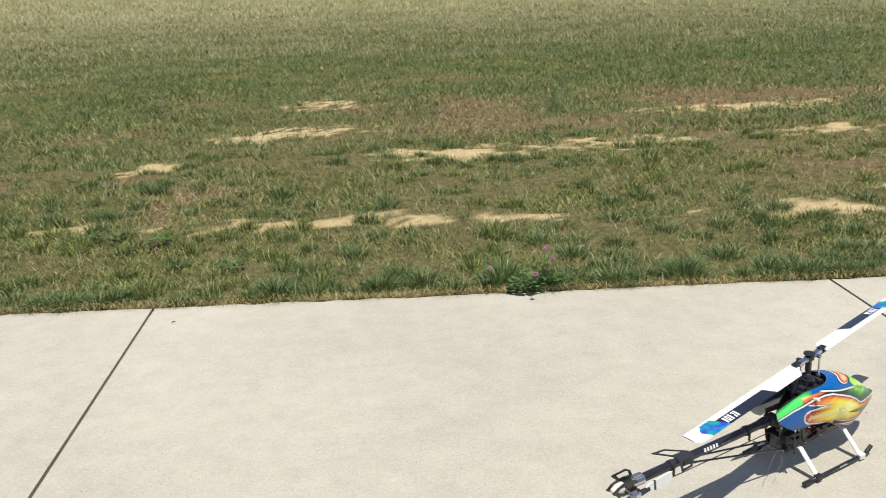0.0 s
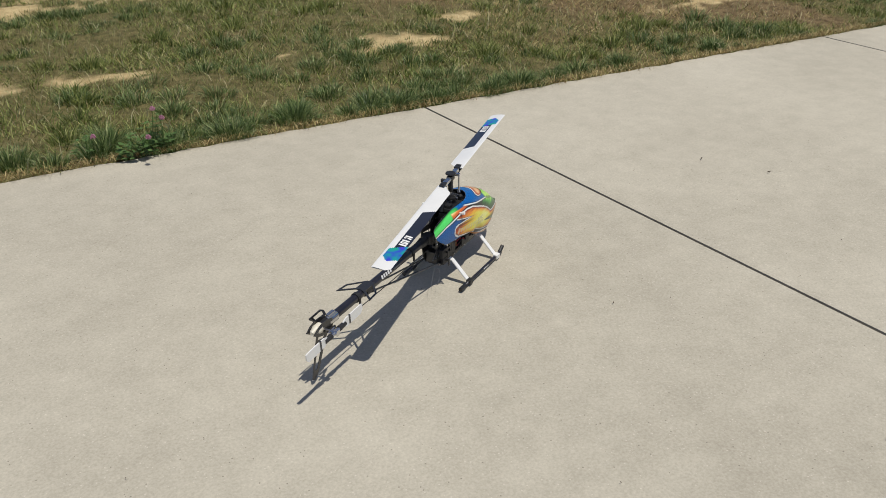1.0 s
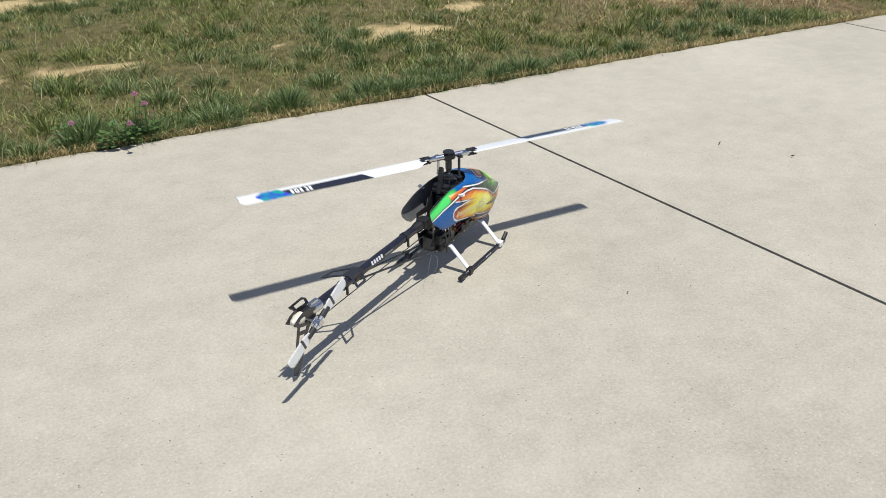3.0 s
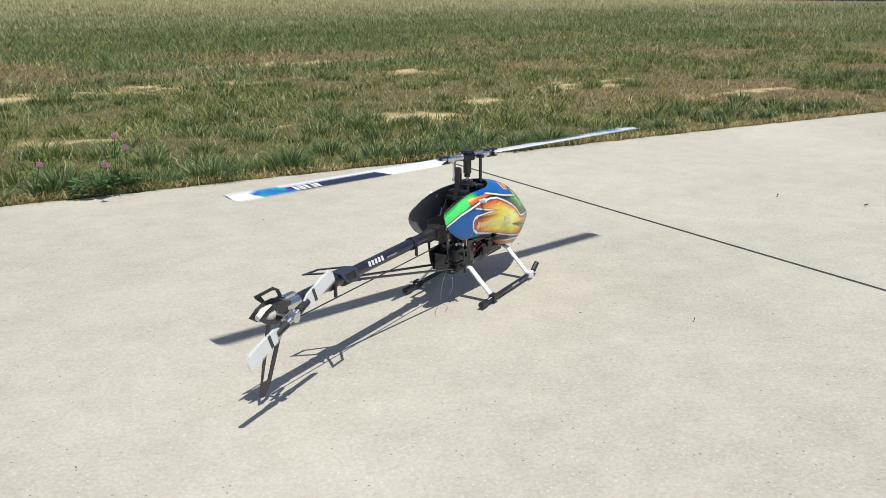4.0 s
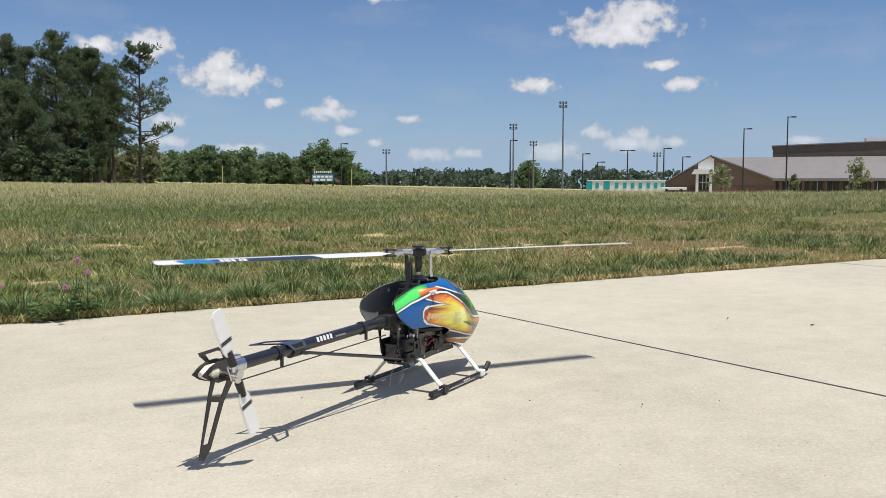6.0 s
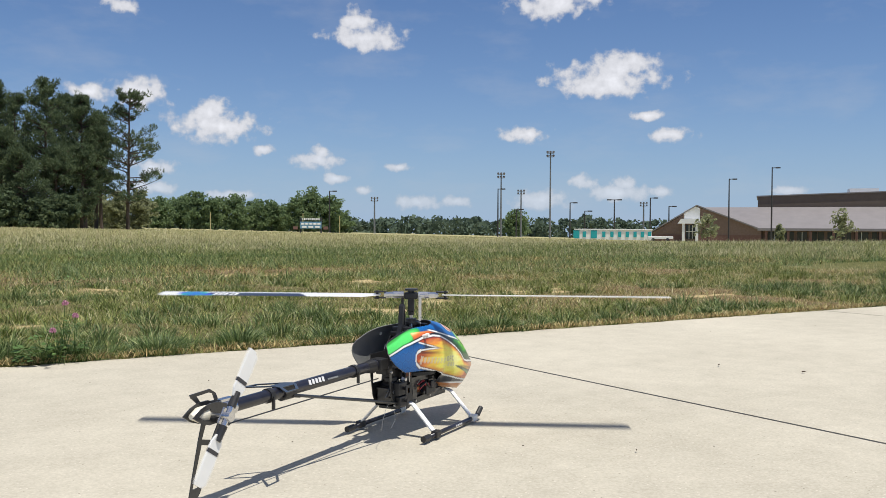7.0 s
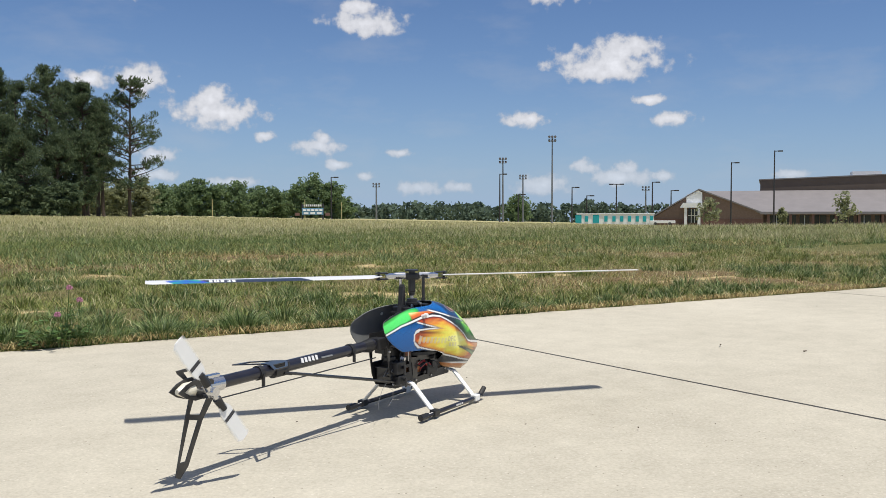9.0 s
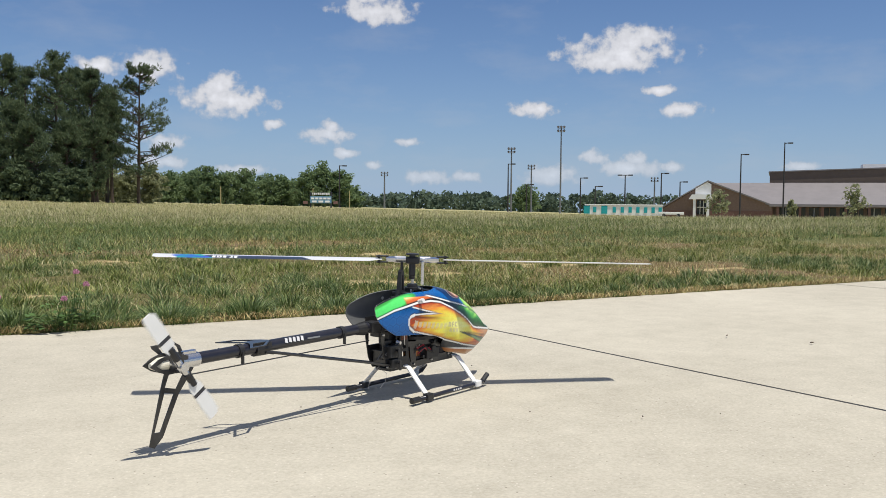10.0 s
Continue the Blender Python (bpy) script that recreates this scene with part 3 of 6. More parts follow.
blades("edge_straw", ex, ey, rng.uniform(0.015, 0.05, 9000), rng.uniform(0.0015, 0.003, 9000), rng.uniform(1.0, 1.6, 9000), STRAW, "dead grass lying over the pavement edge", z0=np.full(9000, 0.001))
x, y = scatter(14000, -6, 8, -0.4, 5)
blades("long_straw", x, y, rng.uniform(0.04, 0.1, len(x)), rng.uniform(0.002, 0.004, len(x)), rng.uniform(0.6, 1.5, len(x)), SEED, "long pale dead stems in the turf")
# middle field
x, y, s, r = tufts(9500, -11, 15, 3.6, 14, 24, 0.085, green_here)
blades("turf_tufts_beyond", x, y, s * rng.uniform(0.04, 0.085, len(x)), rng.uniform(0.005, 0.01, len(x)), rng.uniform(0.4, 1.5, len(x)), TUSSOCK, "green grass tufts in the field", plain=True)
x, y = scatter(240000, -11, 15, 3.8, 14)
k = (bare(x, y) < rng.uniform(0, 1, len(x)))
x, y = x[k], y[k]
dry = rng.uniform(0, 1, len(x)) > lush(x, y) * 0.9 + 0.08
blades("dry_grass_beyond", x[dry], y[dry], rng.uniform(0.03, 0.085, dry.sum()), rng.uniform(0.007, 0.014, dry.sum()), rng.uniform(0.5, 1.5, dry.sum()), STRAW, "dry grass of the field", plain=True)
blades("turf_beyond", x[~dry], y[~dry], rng.uniform(0.04, 0.09, (~dry).sum()), rng.uniform(0.007, 0.014, (~dry).sum()), rng.uniform(0.4, 1.5, (~dry).sum()), GREEN, "green turf of the field", plain=True)


def wedge(n, d0, d1, a0=-32, a1=68):
    """Feet spread evenly by range and bearing, seen from the pavement."""
    d = d0 * (d1 / d0) ** rng.uniform(0, 1, n)
    a = np.radians(rng.uniform(a0, a1, n))
    return -2 + d * np.sin(a), -3.3 + d * np.cos(a), d


for tag, n, d0, d1 in (("", 190000, 15, 34), ("_far", 150000, 32, 90), ("_horizon", 60000, 85, 190)):
    x, y, d = wedge(n, d0, d1)
    l = lush(x, y)
    u = rng.uniform(0, 1, n)
    g = u < l * (0.72 if not tag else 0.5)
    w = d * 0.00085
    h = rng.uniform(0.05, 0.12, n) * (1.0 if not tag else 1.7) * (0.6 + 0.9 * value_noise(x * 0.7, y * 0.7, 21))
    blades("field_turf" + tag, x[g], y[g], h[g], w[g], rng.uniform(0.3, 1.3, g.sum()), GREEN, "green meadow grass further out in the field", plain=True)
    g = ~g
    blades("field_straw" + tag, x[g], y[g], h[g] * 1.15, w[g] * 0.8, rng.uniform(0.2, 1.1, g.sum()), SEED, "pale seeding meadow grass further out in the field", plain=True)


# ---------------------------------------------------------------- distance
EYE = Vector((-2.0, -3.3, 0.49))


def far(az, el, dist):
    """The place at this azimuth and elevation, in degrees, seen from the pavement, dist away on the plan."""
    a = radians(az)
    return Vector((EYE.x + dist * math.sin(a), EYE.y + dist * math.cos(a), EYE.z + dist * math.tan(radians(el))))


def foot(az, dist):
    p = far(az, 0, dist)
    p.z = float(field_z(p.x, p.y))
    return p


def leaf_cloud(centres, radii, per, size, squash=0.7, seed=1, slim=0.7, rise=0.0):
    """Many small leaf sprays round the given centres: verts and triangles."""
    g = np.random.default_rng(seed)
    C, Rr = np.array(centres), np.array(radii)
    i = np.repeat(np.arange(len(C)), per)
    n = len(i)
    d = g.normal(0, 1, (n, 3))
    d /= np.linalg.norm(d, axis=1)[:, None]
    rad = Rr[i] * g.uniform(0.35, 1.0, n) ** 0.5
    P = C[i] + d * rad[:, None] * np.array([1, 1, squash])
    a, b = g.normal(0, 1, (n, 3)) + d * rise + np.array([0, 0, rise]), g.normal(0, 1, (n, 3))
    a /= np.linalg.norm(a, axis=1)[:, None]
    b /= np.linalg.norm(b, axis=1)[:, None]
    s = (size * g.uniform(0.5, 1.4, n))[:, None]
    V = np.stack([P - a * s, P + b * s * slim, P + a * s, P - b * s * slim], 1).reshape(-1, 3)
    base = np.arange(n)[:, None] * 4
    return V, np.concatenate([base + np.array([[0, 1, 2]]), base + np.array([[0, 2, 3]])])


def tree(name, at, height, spread, seed, leaf_mat, label, group, pine=False, crown_from=0.3, per=26, leaf=0.35, clumps=90, trunk_r=0.22):
    rnd = random.Random(seed)
    root = empty(name, Matrix.Translation(at), label, "tree", group)
    bm = bmesh.new()
    lean = Vector((rnd.uniform(-0.03, 0.03), rnd.uniform(-0.03, 0.03), 1))
    top = height * (0.97 if pine else 0.7)
    tube(bm, [lean * (top * k / 6) + Vector((rnd.uniform(-1, 1), rnd.uniform(-1, 1), 0)) * 0.05 * (k > 0) for k in range(7)], [trunk_r * (1 - 0.14 * k) for k in range(7)], 8)
    centres, radii = [], []
    # a pine carries needle pads along rising boughs
    for k in range(clumps // 5 if pine else 0):
        f = rnd.random() ** 0.9
        z = height * (crown_from + (0.93 - crown_from) * f)
        reach = spread * (0.4 + 0.6 * math.sin(math.pi * min(1, 0.2 + 0.72 * f))) * (1 - 0.45 * f ** 3) * rnd.uniform(0.5, 1.1)
        a, rise = rnd.uniform(0, 2 * math.pi), rnd.uniform(0.05, 0.45) + 0.35 * f
        s = lean * z
        tip = s + Vector((math.cos(a) * reach, math.sin(a) * reach, reach * rise))
        tube(bm, [s, (s + tip) / 2 - Vector((0, 0, 0.12)), tip], [0.075, 0.05, 0.015], 5)
        for j in range(5):
            q = 0.5 + 0.55 * (j + rnd.random()) / 5
            side = Vector((-math.sin(a), math.cos(a), 0)) * rnd.uniform(-0.3, 0.3) * reach * q
            centres.append(s + (tip - s) * q + side + Vector((0, 0, rnd.uniform(-0.15, 0.55))))
            radii.append(rnd.uniform(0.25, 0.62))
    for k in range(0 if pine else clumps):
        u = rnd.random()
        z = height * (crown_from + (1 - crown_from) * u ** 0.8)
        f = (z / height - crown_from) / (1 - crown_from)
        env = math.sqrt(max(0.02, 1 - (2 * f - 0.85) ** 2 / 1.6))
        a, q = rnd.uniform(0, 2 * math.pi), spread * env * rnd.uniform(0.15, 1.0) * (1 + 0.35 * math.sin(3 * z + seed) * math.sin(7 * u + seed))
        c = lean * z + Vector((math.cos(a) * q, math.sin(a) * q, 0))
        c.z *= rnd.uniform(0.8, 1.06)
        centres.append(c)
        radii.append(spread * rnd.uniform(0.12, 0.38) * 0.8)
        if k % 3 == 0:
            s = lean * max(z - q * rnd.uniform(0.1, 0.6), height * 0.15)
            tube(bm, [s, (s + c) / 2 + Vector((0, 0, 0.15)), c], [0.07, 0.05, 0.02], 5)
    part("trunk", bm, BARK, root)
    V, T = leaf_cloud(centres, radii, per, leaf, 0.8, seed, 0.2 if pine else 0.7, 1.1 if pine else 0.0)
    crown = new("crown", mesh_from_arrays("crown", V, T, leaf_mat))
    crown.parent = root
    return root


def build_trees():
    rnd = random.Random(11)
    g = "pines at the edge of the field"
    lab = "tall dark pine in a dense stand beyond the field"
    for az, el, dist, sp, cf in ((2.0, 8.0, 128, 4.0, 0.2), (4.2, 8.8, 120, 4.2, 0.18), (6.2, 8.2, 126, 4.0, 0.2), (7.6, 8.3, 116, 3.3, 0.22), (9.0, 7.7, 124, 3.3, 0.25), (10.5, 8.75, 112, 3.4, 0.24),
                             (11.6, 7.9, 126, 3.0, 0.28), (12.8, 7.9, 116, 3.0, 0.3), (13.7, 6.6, 124, 2.2, 0.28), (8.2, 5.6, 108, 3.2, 0.12), (5.0, 5.4, 108, 3.4, 0.1), (11.2, 4.6, 110, 2.8, 0.08), (9.4, 4.2, 106, 2.8, 0.06), (7.0, 4.6, 106, 2.8, 0.06), (12.6, 4.8, 112, 2.4, 0.1), (8.4, 7.3, 132, 3.6, 0.15), (11.1, 7.4, 134, 3.6, 0.15), (12.2, 7.7, 132, 3.2, 0.15), (13.4, 7.0, 118, 2.6, 0.2), (3.2, 7.6, 135, 4.2, 0.15)):
        p = foot(az, dist)
        tree("pine_tree", p, far(az, el, dist).z - p.z, sp * 0.95, rnd.randint(0, 9999), PINE, lab, g, True, cf, 31, 0.23, 400, 0.26)
    p = foot(15.2, 114)
    tree("pine_tree", p, far(15.2, 8.55, 114).z - p.z, 4.3, 77, PINE, "tall sparse pine standing apart from the stand", g, True, 0.16, 30, 0.26, 300, 0.24)
    g = "broadleaf trees beyond the field"
    for az, el, dist, sp in ((2.5, 1.6, 104, 2.0), (4.6, 1.9, 104, 2.0), (6.6, 1.5, 104, 2.0), (8.4, 1.8, 104, 2.0), (10.2, 1.4, 104, 1.9), (11.6, 1.7, 104, 1.9), (12.4, 1.4, 150, 2.6), (13.6, 1.7, 150, 2.4), (14.6, 1.9, 140, 2.2), (15.8, 2.0, 140, 2.4), (17.0, 1.55, 300, 6), (18.3, 1.75, 310, 6), (19.3, 2.0, 300, 5), (20.4, 1.6, 300, 6),
                             (21.8, 1.8, 300, 6), (22.9, 1.5, 310, 5), (23.9, 1.5, 300, 5), (24.7, 1.2, 310, 5), (25.6, 1.75, 290, 5), (26.6, 2.25, 290, 6.5), (27.7, 1.75, 290, 5), (28.4, 0.9, 300, 4), (39.7, 0.95, 330, 5), (1, 2.2, 240, 7), (4, 2, 250, 7)):
        p = foot(az, dist)
        small = dist < 200
        tree("broadleaf_tree", p, far(az, el, dist).z - p.z, sp, rnd.randint(0, 9999), (PINE if az < 12 else SAPLING) if small else OAK, "dense green broadleaf tree beyond the field", g, False, 0.04, 40, 0.2 if small else 0.38, 150, 0.12 if small else 0.3)
    for az, el, lab in ((51.75, 0.68, "young light-green tree before the school entrance"), (59.4, 1.0, "young light-green tree before the long school wing"), (56.0, 0.15, "small sapling before the school wing")):
        p = foot(az, 165)
        tree("young_tree", p, far(az, el, 165).z - p.z, 2.2 if el > 0.5 else 1.2, rnd.randint(0, 9999), SAPLING, lab, "young trees by the school", False, 0.25, 14, 0.26, 55, 0.09)
    # far line of woods
    r2 = random.Random(5)
    centres, radii = [], []
    for k in range(3600):
        az = r2.uniform(-30, 75)
        d = r2.uniform(560, 640)
        base = foot(az, d)
        crest = 0.24 + 0.12 * math.sin(az * 1.1) * math.sin(az * 0.37) + 0.06 * math.sin(az * 3.3)
        hi = far(az, crest + 0.1, d).z
        c = Vector((base.x, base.y, base.z - 5 + (max(hi - base.z, 6) + 5) * r2.random() ** 0.7))
        centres.append(c)
        radii.append(r2.uniform(2.2, 4.2))
    V, T = leaf_cloud(centres, radii, 14, 1.7, 0.8, 9)
    tagged(new("far_woods", mesh_from_arrays("far_woods", V, T, WOODS)), "distant line of mixed woods on the horizon", "woods", kind="stuff")


def build_pole(az, el, dist, kind):
    p = foot(az, dist)
    h = far(az, el, dist).z - p.z
    flood = kind == "flood"
    m = POLE if flood else DARKPOLE
    turn = pose(p.x, p.y, p.z, 0, 0, -az)
    root = empty("floodlight_mast" if flood else "parking_lamp", turn, "tall grey sports floodlight mast" if flood else "dark slender parking lot lamp post", "lamp post", "floodlight masts" if flood else "parking lamps")
    bm = bmesh.new()
    r = dist * (0.00105 if flood else 0.0009)
    tube(bm, [(0, 0, 0), (0, 0, h * 0.5), (0, 0, h)], [r, r * 0.85, r * 0.6], 10)
    part("pole", bm, m, root)
    bm = bmesh.new()
    box(bm, (0, 0, 0.06), (r * 4, r * 4, 0.16), bevel=0.02)
    part("footing", bm, CONCRETE, root)
    if flood:
        for zz in (h - 0.2, h - 1.15):
            bm = bmesh.new()
            box(bm, (0, 0, zz), (dist * 0.0085, 0.12, 0.12))
            part("crossarm", bm, m, root)
            for k in (-1, 0, 1):
                bm = bmesh.new()
                rod(bm, (k * dist * 0.0033, -0.15, zz + 0.1), (k * dist * 0.0033, -0.65, zz + 0.32), 0.2, 0.33, 10)
                part("lamp_head", bm, DARKPOLE, root)
    else:
        sides = (1,) if kind == "lamp" else (-1, 1)
        for s in sides:
            bm = bmesh.new()
            rod(bm, (0, 0, h - 0.12), (s * dist * 0.004, 0, h - 0.08), r * 0.5, r * 0.45, 8)
            part("arm", bm, m, root)
            bm = bmesh.new()
            box(bm, (s * dist * 0.0058, 0, h - 0.1), (dist * 0.005, dist * 0.003, dist * 0.0013), bevel=0.04)
            part("lamp_head", bm, DARKPOLE, root)


def build_poles():
    for az, el, d in ((41.93, 4.75, 230), (38.75, 3.38, 250), (40.05, 2.29, 300), (30.51, 1.78, 320), (47.85, 1.5, 330)):
        build_pole(az, el, d, "flood")
    for az, el, d, k in ((38.55, 2.43, 210, "lamp"), (39.75, 1.1, 280, "lamp"), (27.6, 2.23, 210, "lamp"), (43.21, 1.54, 260, "lamp"), (44.15, 1.0, 300, "lamp"), (46.02, 1.73, 240, "twin"), (48.26, 1.84, 240, "lamp"), (49.41, 1.3, 280, "lamp"),
                         (53.01, 3.0, 150, "lamp"), (55.5, 3.66, 140, "lamp")):
        build_pole(az, el, d, k)
    for az, el in ((20.12, 0.8), (25.9, 0.75), (28.25, 0.6)):
        p = foot(az, 150)
        root = empty("field_post", Matrix.Translation(p), "thin pale post at the edge of the field", "post", "field posts")
        bm = bmesh.new()
        rod(bm, (0, 0, 0), (0, 0, far(az, el, 150).z - p.z), 0.07, 0.06, 8)
        part("post", bm, YELLOW, root)


def build_scoreboard():
    d = 150
    p = foot(26.4, d)
    root = empty("scoreboard", pose(p.x, p.y, p.z, 0, 0, -26.4), "blue and white sports scoreboard on two posts beyond the field", "scoreboard")
    u = d * math.radians(1)
    zb, zt = far(0, -0.22, d).z - p.z, far(0, 0.22, d).z - p.z
    bm = bmesh.new()
    box(bm, (0, 0, (zb + zt) / 2), (1.36 * u, 0.3, zt - zb), bevel=0.03)
    part("panel", bm, BOARD, root)
    for k in range(5):
        bm = bmesh.new()
        box(bm, ((-0.52 + 0.26 * k) * u, -0.17, zt - 0.3 * (zt - zb)), (0.2 * u, 0.04, (zt - zb) * 0.26), bevel=0.01)
        part("display", bm, WHITE, root)
    for k in (-1, 0, 1):
        bm = bmesh.new()
        box(bm, (0.42 * k * u, -0.17, zb + 0.25 * (zt - zb)), (0.3 * u, 0.04, (zt - zb) * 0.28), bevel=0.01)
        part("display", bm, WHITE, root)
    for k in range(9):
        bm = bmesh.new()
        box(bm, ((-0.52 + 0.13 * k) * u, 0, zt + 0.45), (0.09 * u, 0.1, 0.34))
        part("name_letter", bm, WHITE if k % 2 else SILVERMARK, root, "pale name bar")
    for s in (-0.66, 0.66):
        bm = bmesh.new()
        rod(bm, (s * u, 0.1, 0), (s * u, 0.1, zt + 0.75), 0.14, 0.14, 8)
        part("post", bm, DARK, root)
    for s in (-0.98, 0.95):
        bm = bmesh.new()
        box(bm, (s * u, 0.1, zb + 0.1), (0.3 * u, 0.2, 0.5), bevel=0.02)
        part("side_sign", bm, BRICK_LOW, root)


def build_shed():
    d = 190
    az = 45.95
    p = foot(az, d)
    root = empty("striped_building", pose(p.x, p.y, p.z, 0, 0, -az), "long low white building with teal panels beyond the field", "building")
    w = d * (math.tan(radians(2.42)))
    zt = far(az, -0.17, d).z - p.z
    bm = bmesh.new()
    box(bm, (0, 2, zt / 2 - 0.1), (2 * w, 4, zt - 0.2), bevel=0.03)
    part("wall", bm, WHITE, root)
    bm = bmesh.new()
    box(bm, (0, 2, zt - 0.08), (2 * w + 0.3, 4.3, 0.2), bevel=0.03)
    part("roof_edge", bm, WHITE, root)
    for k, s in enumerate((-0.96, -0.75, -0.5, -0.24, -0.03, 0.17, 0.37, 0.57, 0.76, 0.94)):
        bm = bmesh.new()
        ww = 0.16 if k in (0, 2) else 0.085
        box(bm, (s * w, -0.04, zt * 0.52), (ww * w, 0.12, zt * (0.72 if k in (0, 2) else 0.5)), bevel=0.015)
        part("teal_panel", bm, TEAL, root)
    q = foot(48.9, d - 8)
    low = empty("low_trailer", pose(q.x, q.y, q.z, 0, 0, -48.9), "low white flat trailer beside the striped building", "trailer")
    bm = bmesh.new()
    box(bm, (0, 0, 0.75), (d * 0.026, 2.2, 0.5), bevel=0.05)
    part("bed", bm, WHITE, low)
    for s in (-1.4, 1.4):
        bm = bmesh.new()
        rod(bm, (s, -1.15, 0.35), (s, -0.9, 0.35), 0.35, 0.35, 14)
        part("wheel", bm, DARK, low)


def build_school():
    D, az0 = 200.0, 55.0
    p = far(az0, 0, D)
    g = float(field_z(p.x, p.y))
    root = empty("school_building", pose(p.x, p.y, 0, 0, 0, -az0), "brown brick school with a grey metal roof and white entrance", "building")

    def S(az):
        return D * math.tan(radians(az - az0))

    def Z(el, az=az0):
        return EYE.z + D * math.tan(radians(el)) / math.cos(radians(az - az0))
    low = min(Z(-0.95), g) - 0.6

    def prism(name, outline, y0, y1, mat, label=""):
        bm = bmesh.new()
        a = [bm.verts.new((x, y0, z)) for x, z in outline]
        b = [bm.verts.new((x, y1, z)) for x, z in outline]
        bm.faces.new(a)
        bm.faces.new(b[::-1])
        for i in range(len(a)):
            bm.faces.new((a[i], a[(i + 1) % len(a)], b[(i + 1) % len(b)], b[i]))
        bmesh.ops.recalc_face_normals(bm, faces=bm.faces)
        return part(name, bm, mat, root, label)
    ax, al, ar = S(51.1), S(48.3), S(54.9)
    za, zl, zr = Z(1.36), Z(-0.42), Z(-0.15)
    prism("gable_wall", [(al, low), (ar, low), (ar, zr), (ax, za - 0.25), (al, zl)], 0, 30, BRICK)
    prism("plinth", [(al - 0.05, low), (ar + 0.05, low), (ar + 0.05, Z(-0.5)), (al - 0.05, Z(-0.5))], -0.12, 0, BRICK_LOW)
    prism("gable_roof", [(ax, za - 0.2), (al - 0.8, zl - 0.35), (al - 0.8, zl - 0.05), (ax, za + 0.1)], -0.6, 31, ROOF)
    prism("gable_roof", [(ax, za + 0.1), (ar + 0.6, zr - 0.05), (ar + 0.6, zr - 0.35), (ax, za - 0.2)], -0.6, 31, ROOF)
    # cross roof that joins the gable to the wing
    x0, x1 = S(51.2), S(80)
    zr0, ze = Z(1.3), Z(-0.06)
    bm = bmesh.new()
    vs = [bm.verts.new(v) for v in ((S(54.6), -0.5, ze), (x1, -0.5, ze), (x1, 12, zr0), (S(51.3), 12, zr0))]
    bm.faces.new(vs)
    ex = bmesh.ops.extrude_face_region(bm, geom=list(bm.faces))
    bmesh.ops.translate(bm, vec=(0, 0, -0.25), verts=[v for v in ex["geom"] if isinstance(v, bmesh.types.BMVert)])
    bmesh.ops.recalc_face_normals(bm, faces=bm.faces)
    part("wing_roof", bm, ROOF, root)
    prism("wing_wall", [(S(54.9), low), (x1, low), (x1, ze - 0.1), (S(54.9), ze - 0.1)], 1.5, 24, BRICK)
    prism("fascia", [(S(54.7), ze - 0.55), (x1, ze - 0.55), (x1, ze - 0.2), (S(54.7), ze - 0.2)], -0.62, -0.4, ROOF)
    prism("upper_block", [(S(54.68), Z(0.6)), (x1, Z(0.6)), (x1, Z(2.25, 61) + 2), (S(54.68), Z(1.98))], 13, 40, BLOCK)
    prism("coping", [(S(54.6), Z(1.98)), (x1, Z(2.25, 61) + 2), (x1, Z(2.25, 61) + 2.25), (S(54.6), Z(1.98) + 0.25)], 12.8, 40, ROOF)
    prism("roof_unit", [(S(60.3), Z(2.0)), (S(62), Z(2.0)), (S(62), Z(2.55)), (S(60.3), Z(2.55))], 20, 26, WHITE)
    # entrance
    e0, e1 = S(50.35), S(51.3)
    prism("entrance_gable", [(e0, Z(0.45)), (e1, Z(0.45)), (e1, Z(1.15)), (ax - 0.2, Z(1.28)), (e0, Z(1.0))], -0.25, 0, WHITE)
    prism("porch_roof", [(S(50.0), Z(0.2)), (S(51.4), Z(0.2)), (S(51.3), Z(0.5)), (S(50.2), Z(0.5))], -2.4, -0.02, WHITE)
    for a in (50.35, 51.15):
        prism("porch_column", [(S(a) - 0.28, low), (S(a) + 0.28, low), (S(a) + 0.28, Z(0.2)), (S(a) - 0.28, Z(0.2))], -2.2, -1.6, WHITE)
    win = prism("entrance_window", [(S(50.45), Z(-0.75)), (S(51.05), Z(-0.75)), (S(51.05), Z(0.12)), (S(50.45), Z(0.12))], -0.2, -0.02, WINDOW)
    for k in range(1, 3):
        bm = bmesh.new()
        xx = S(50.45) + (S(51.05) - S(50.45)) * k / 3
        box(bm, (xx, -0.24, (Z(-0.75) + Z(0.12)) / 2), (0.12, 0.1, Z(0.12) - Z(-0.75)))
        part("mullion", bm, WHITE, win)
    bm = bmesh.new()
    box(bm, ((S(50.45) + S(51.05)) / 2, -0.245, Z(-0.3)), (S(51.05) - S(50.45), 0.1, 0.14))
    part("mullion", bm, WHITE, win)
    # wing windows
    k, x = 0, S(55.3)
    while x < S(66):
        wide = 1.9 if k % 3 else 2.6
        bm = bmesh.new()
        box(bm, (x + wide / 2, 1.45, (Z(-0.28) + Z(-0.95)) / 2), (wide, 0.2, Z(-0.28) - Z(-0.95)))
        w = part("window", bm, WINDOW, root)
        bm = bmesh.new()
        box(bm, (x + wide / 2, 1.32, (Z(-0.28) + Z(-0.95)) / 2), (0.12, 0.1, Z(-0.28) - Z(-0.95)))
        part("mullion", bm, BRICK if k % 2 else WHITE, w)
        x += wide + 0.7
        k += 1
    x = S(55.2)
    while x < S(66):
        prism("pier", [(x - 0.25, low), (x + 0.25, low), (x + 0.25, ze - 0.5), (x - 0.25, ze - 0.5)], -0.3, 0.3, BRICK_LOW)
        x += 4.4


build_trees()
build_poles()
build_scoreboard()
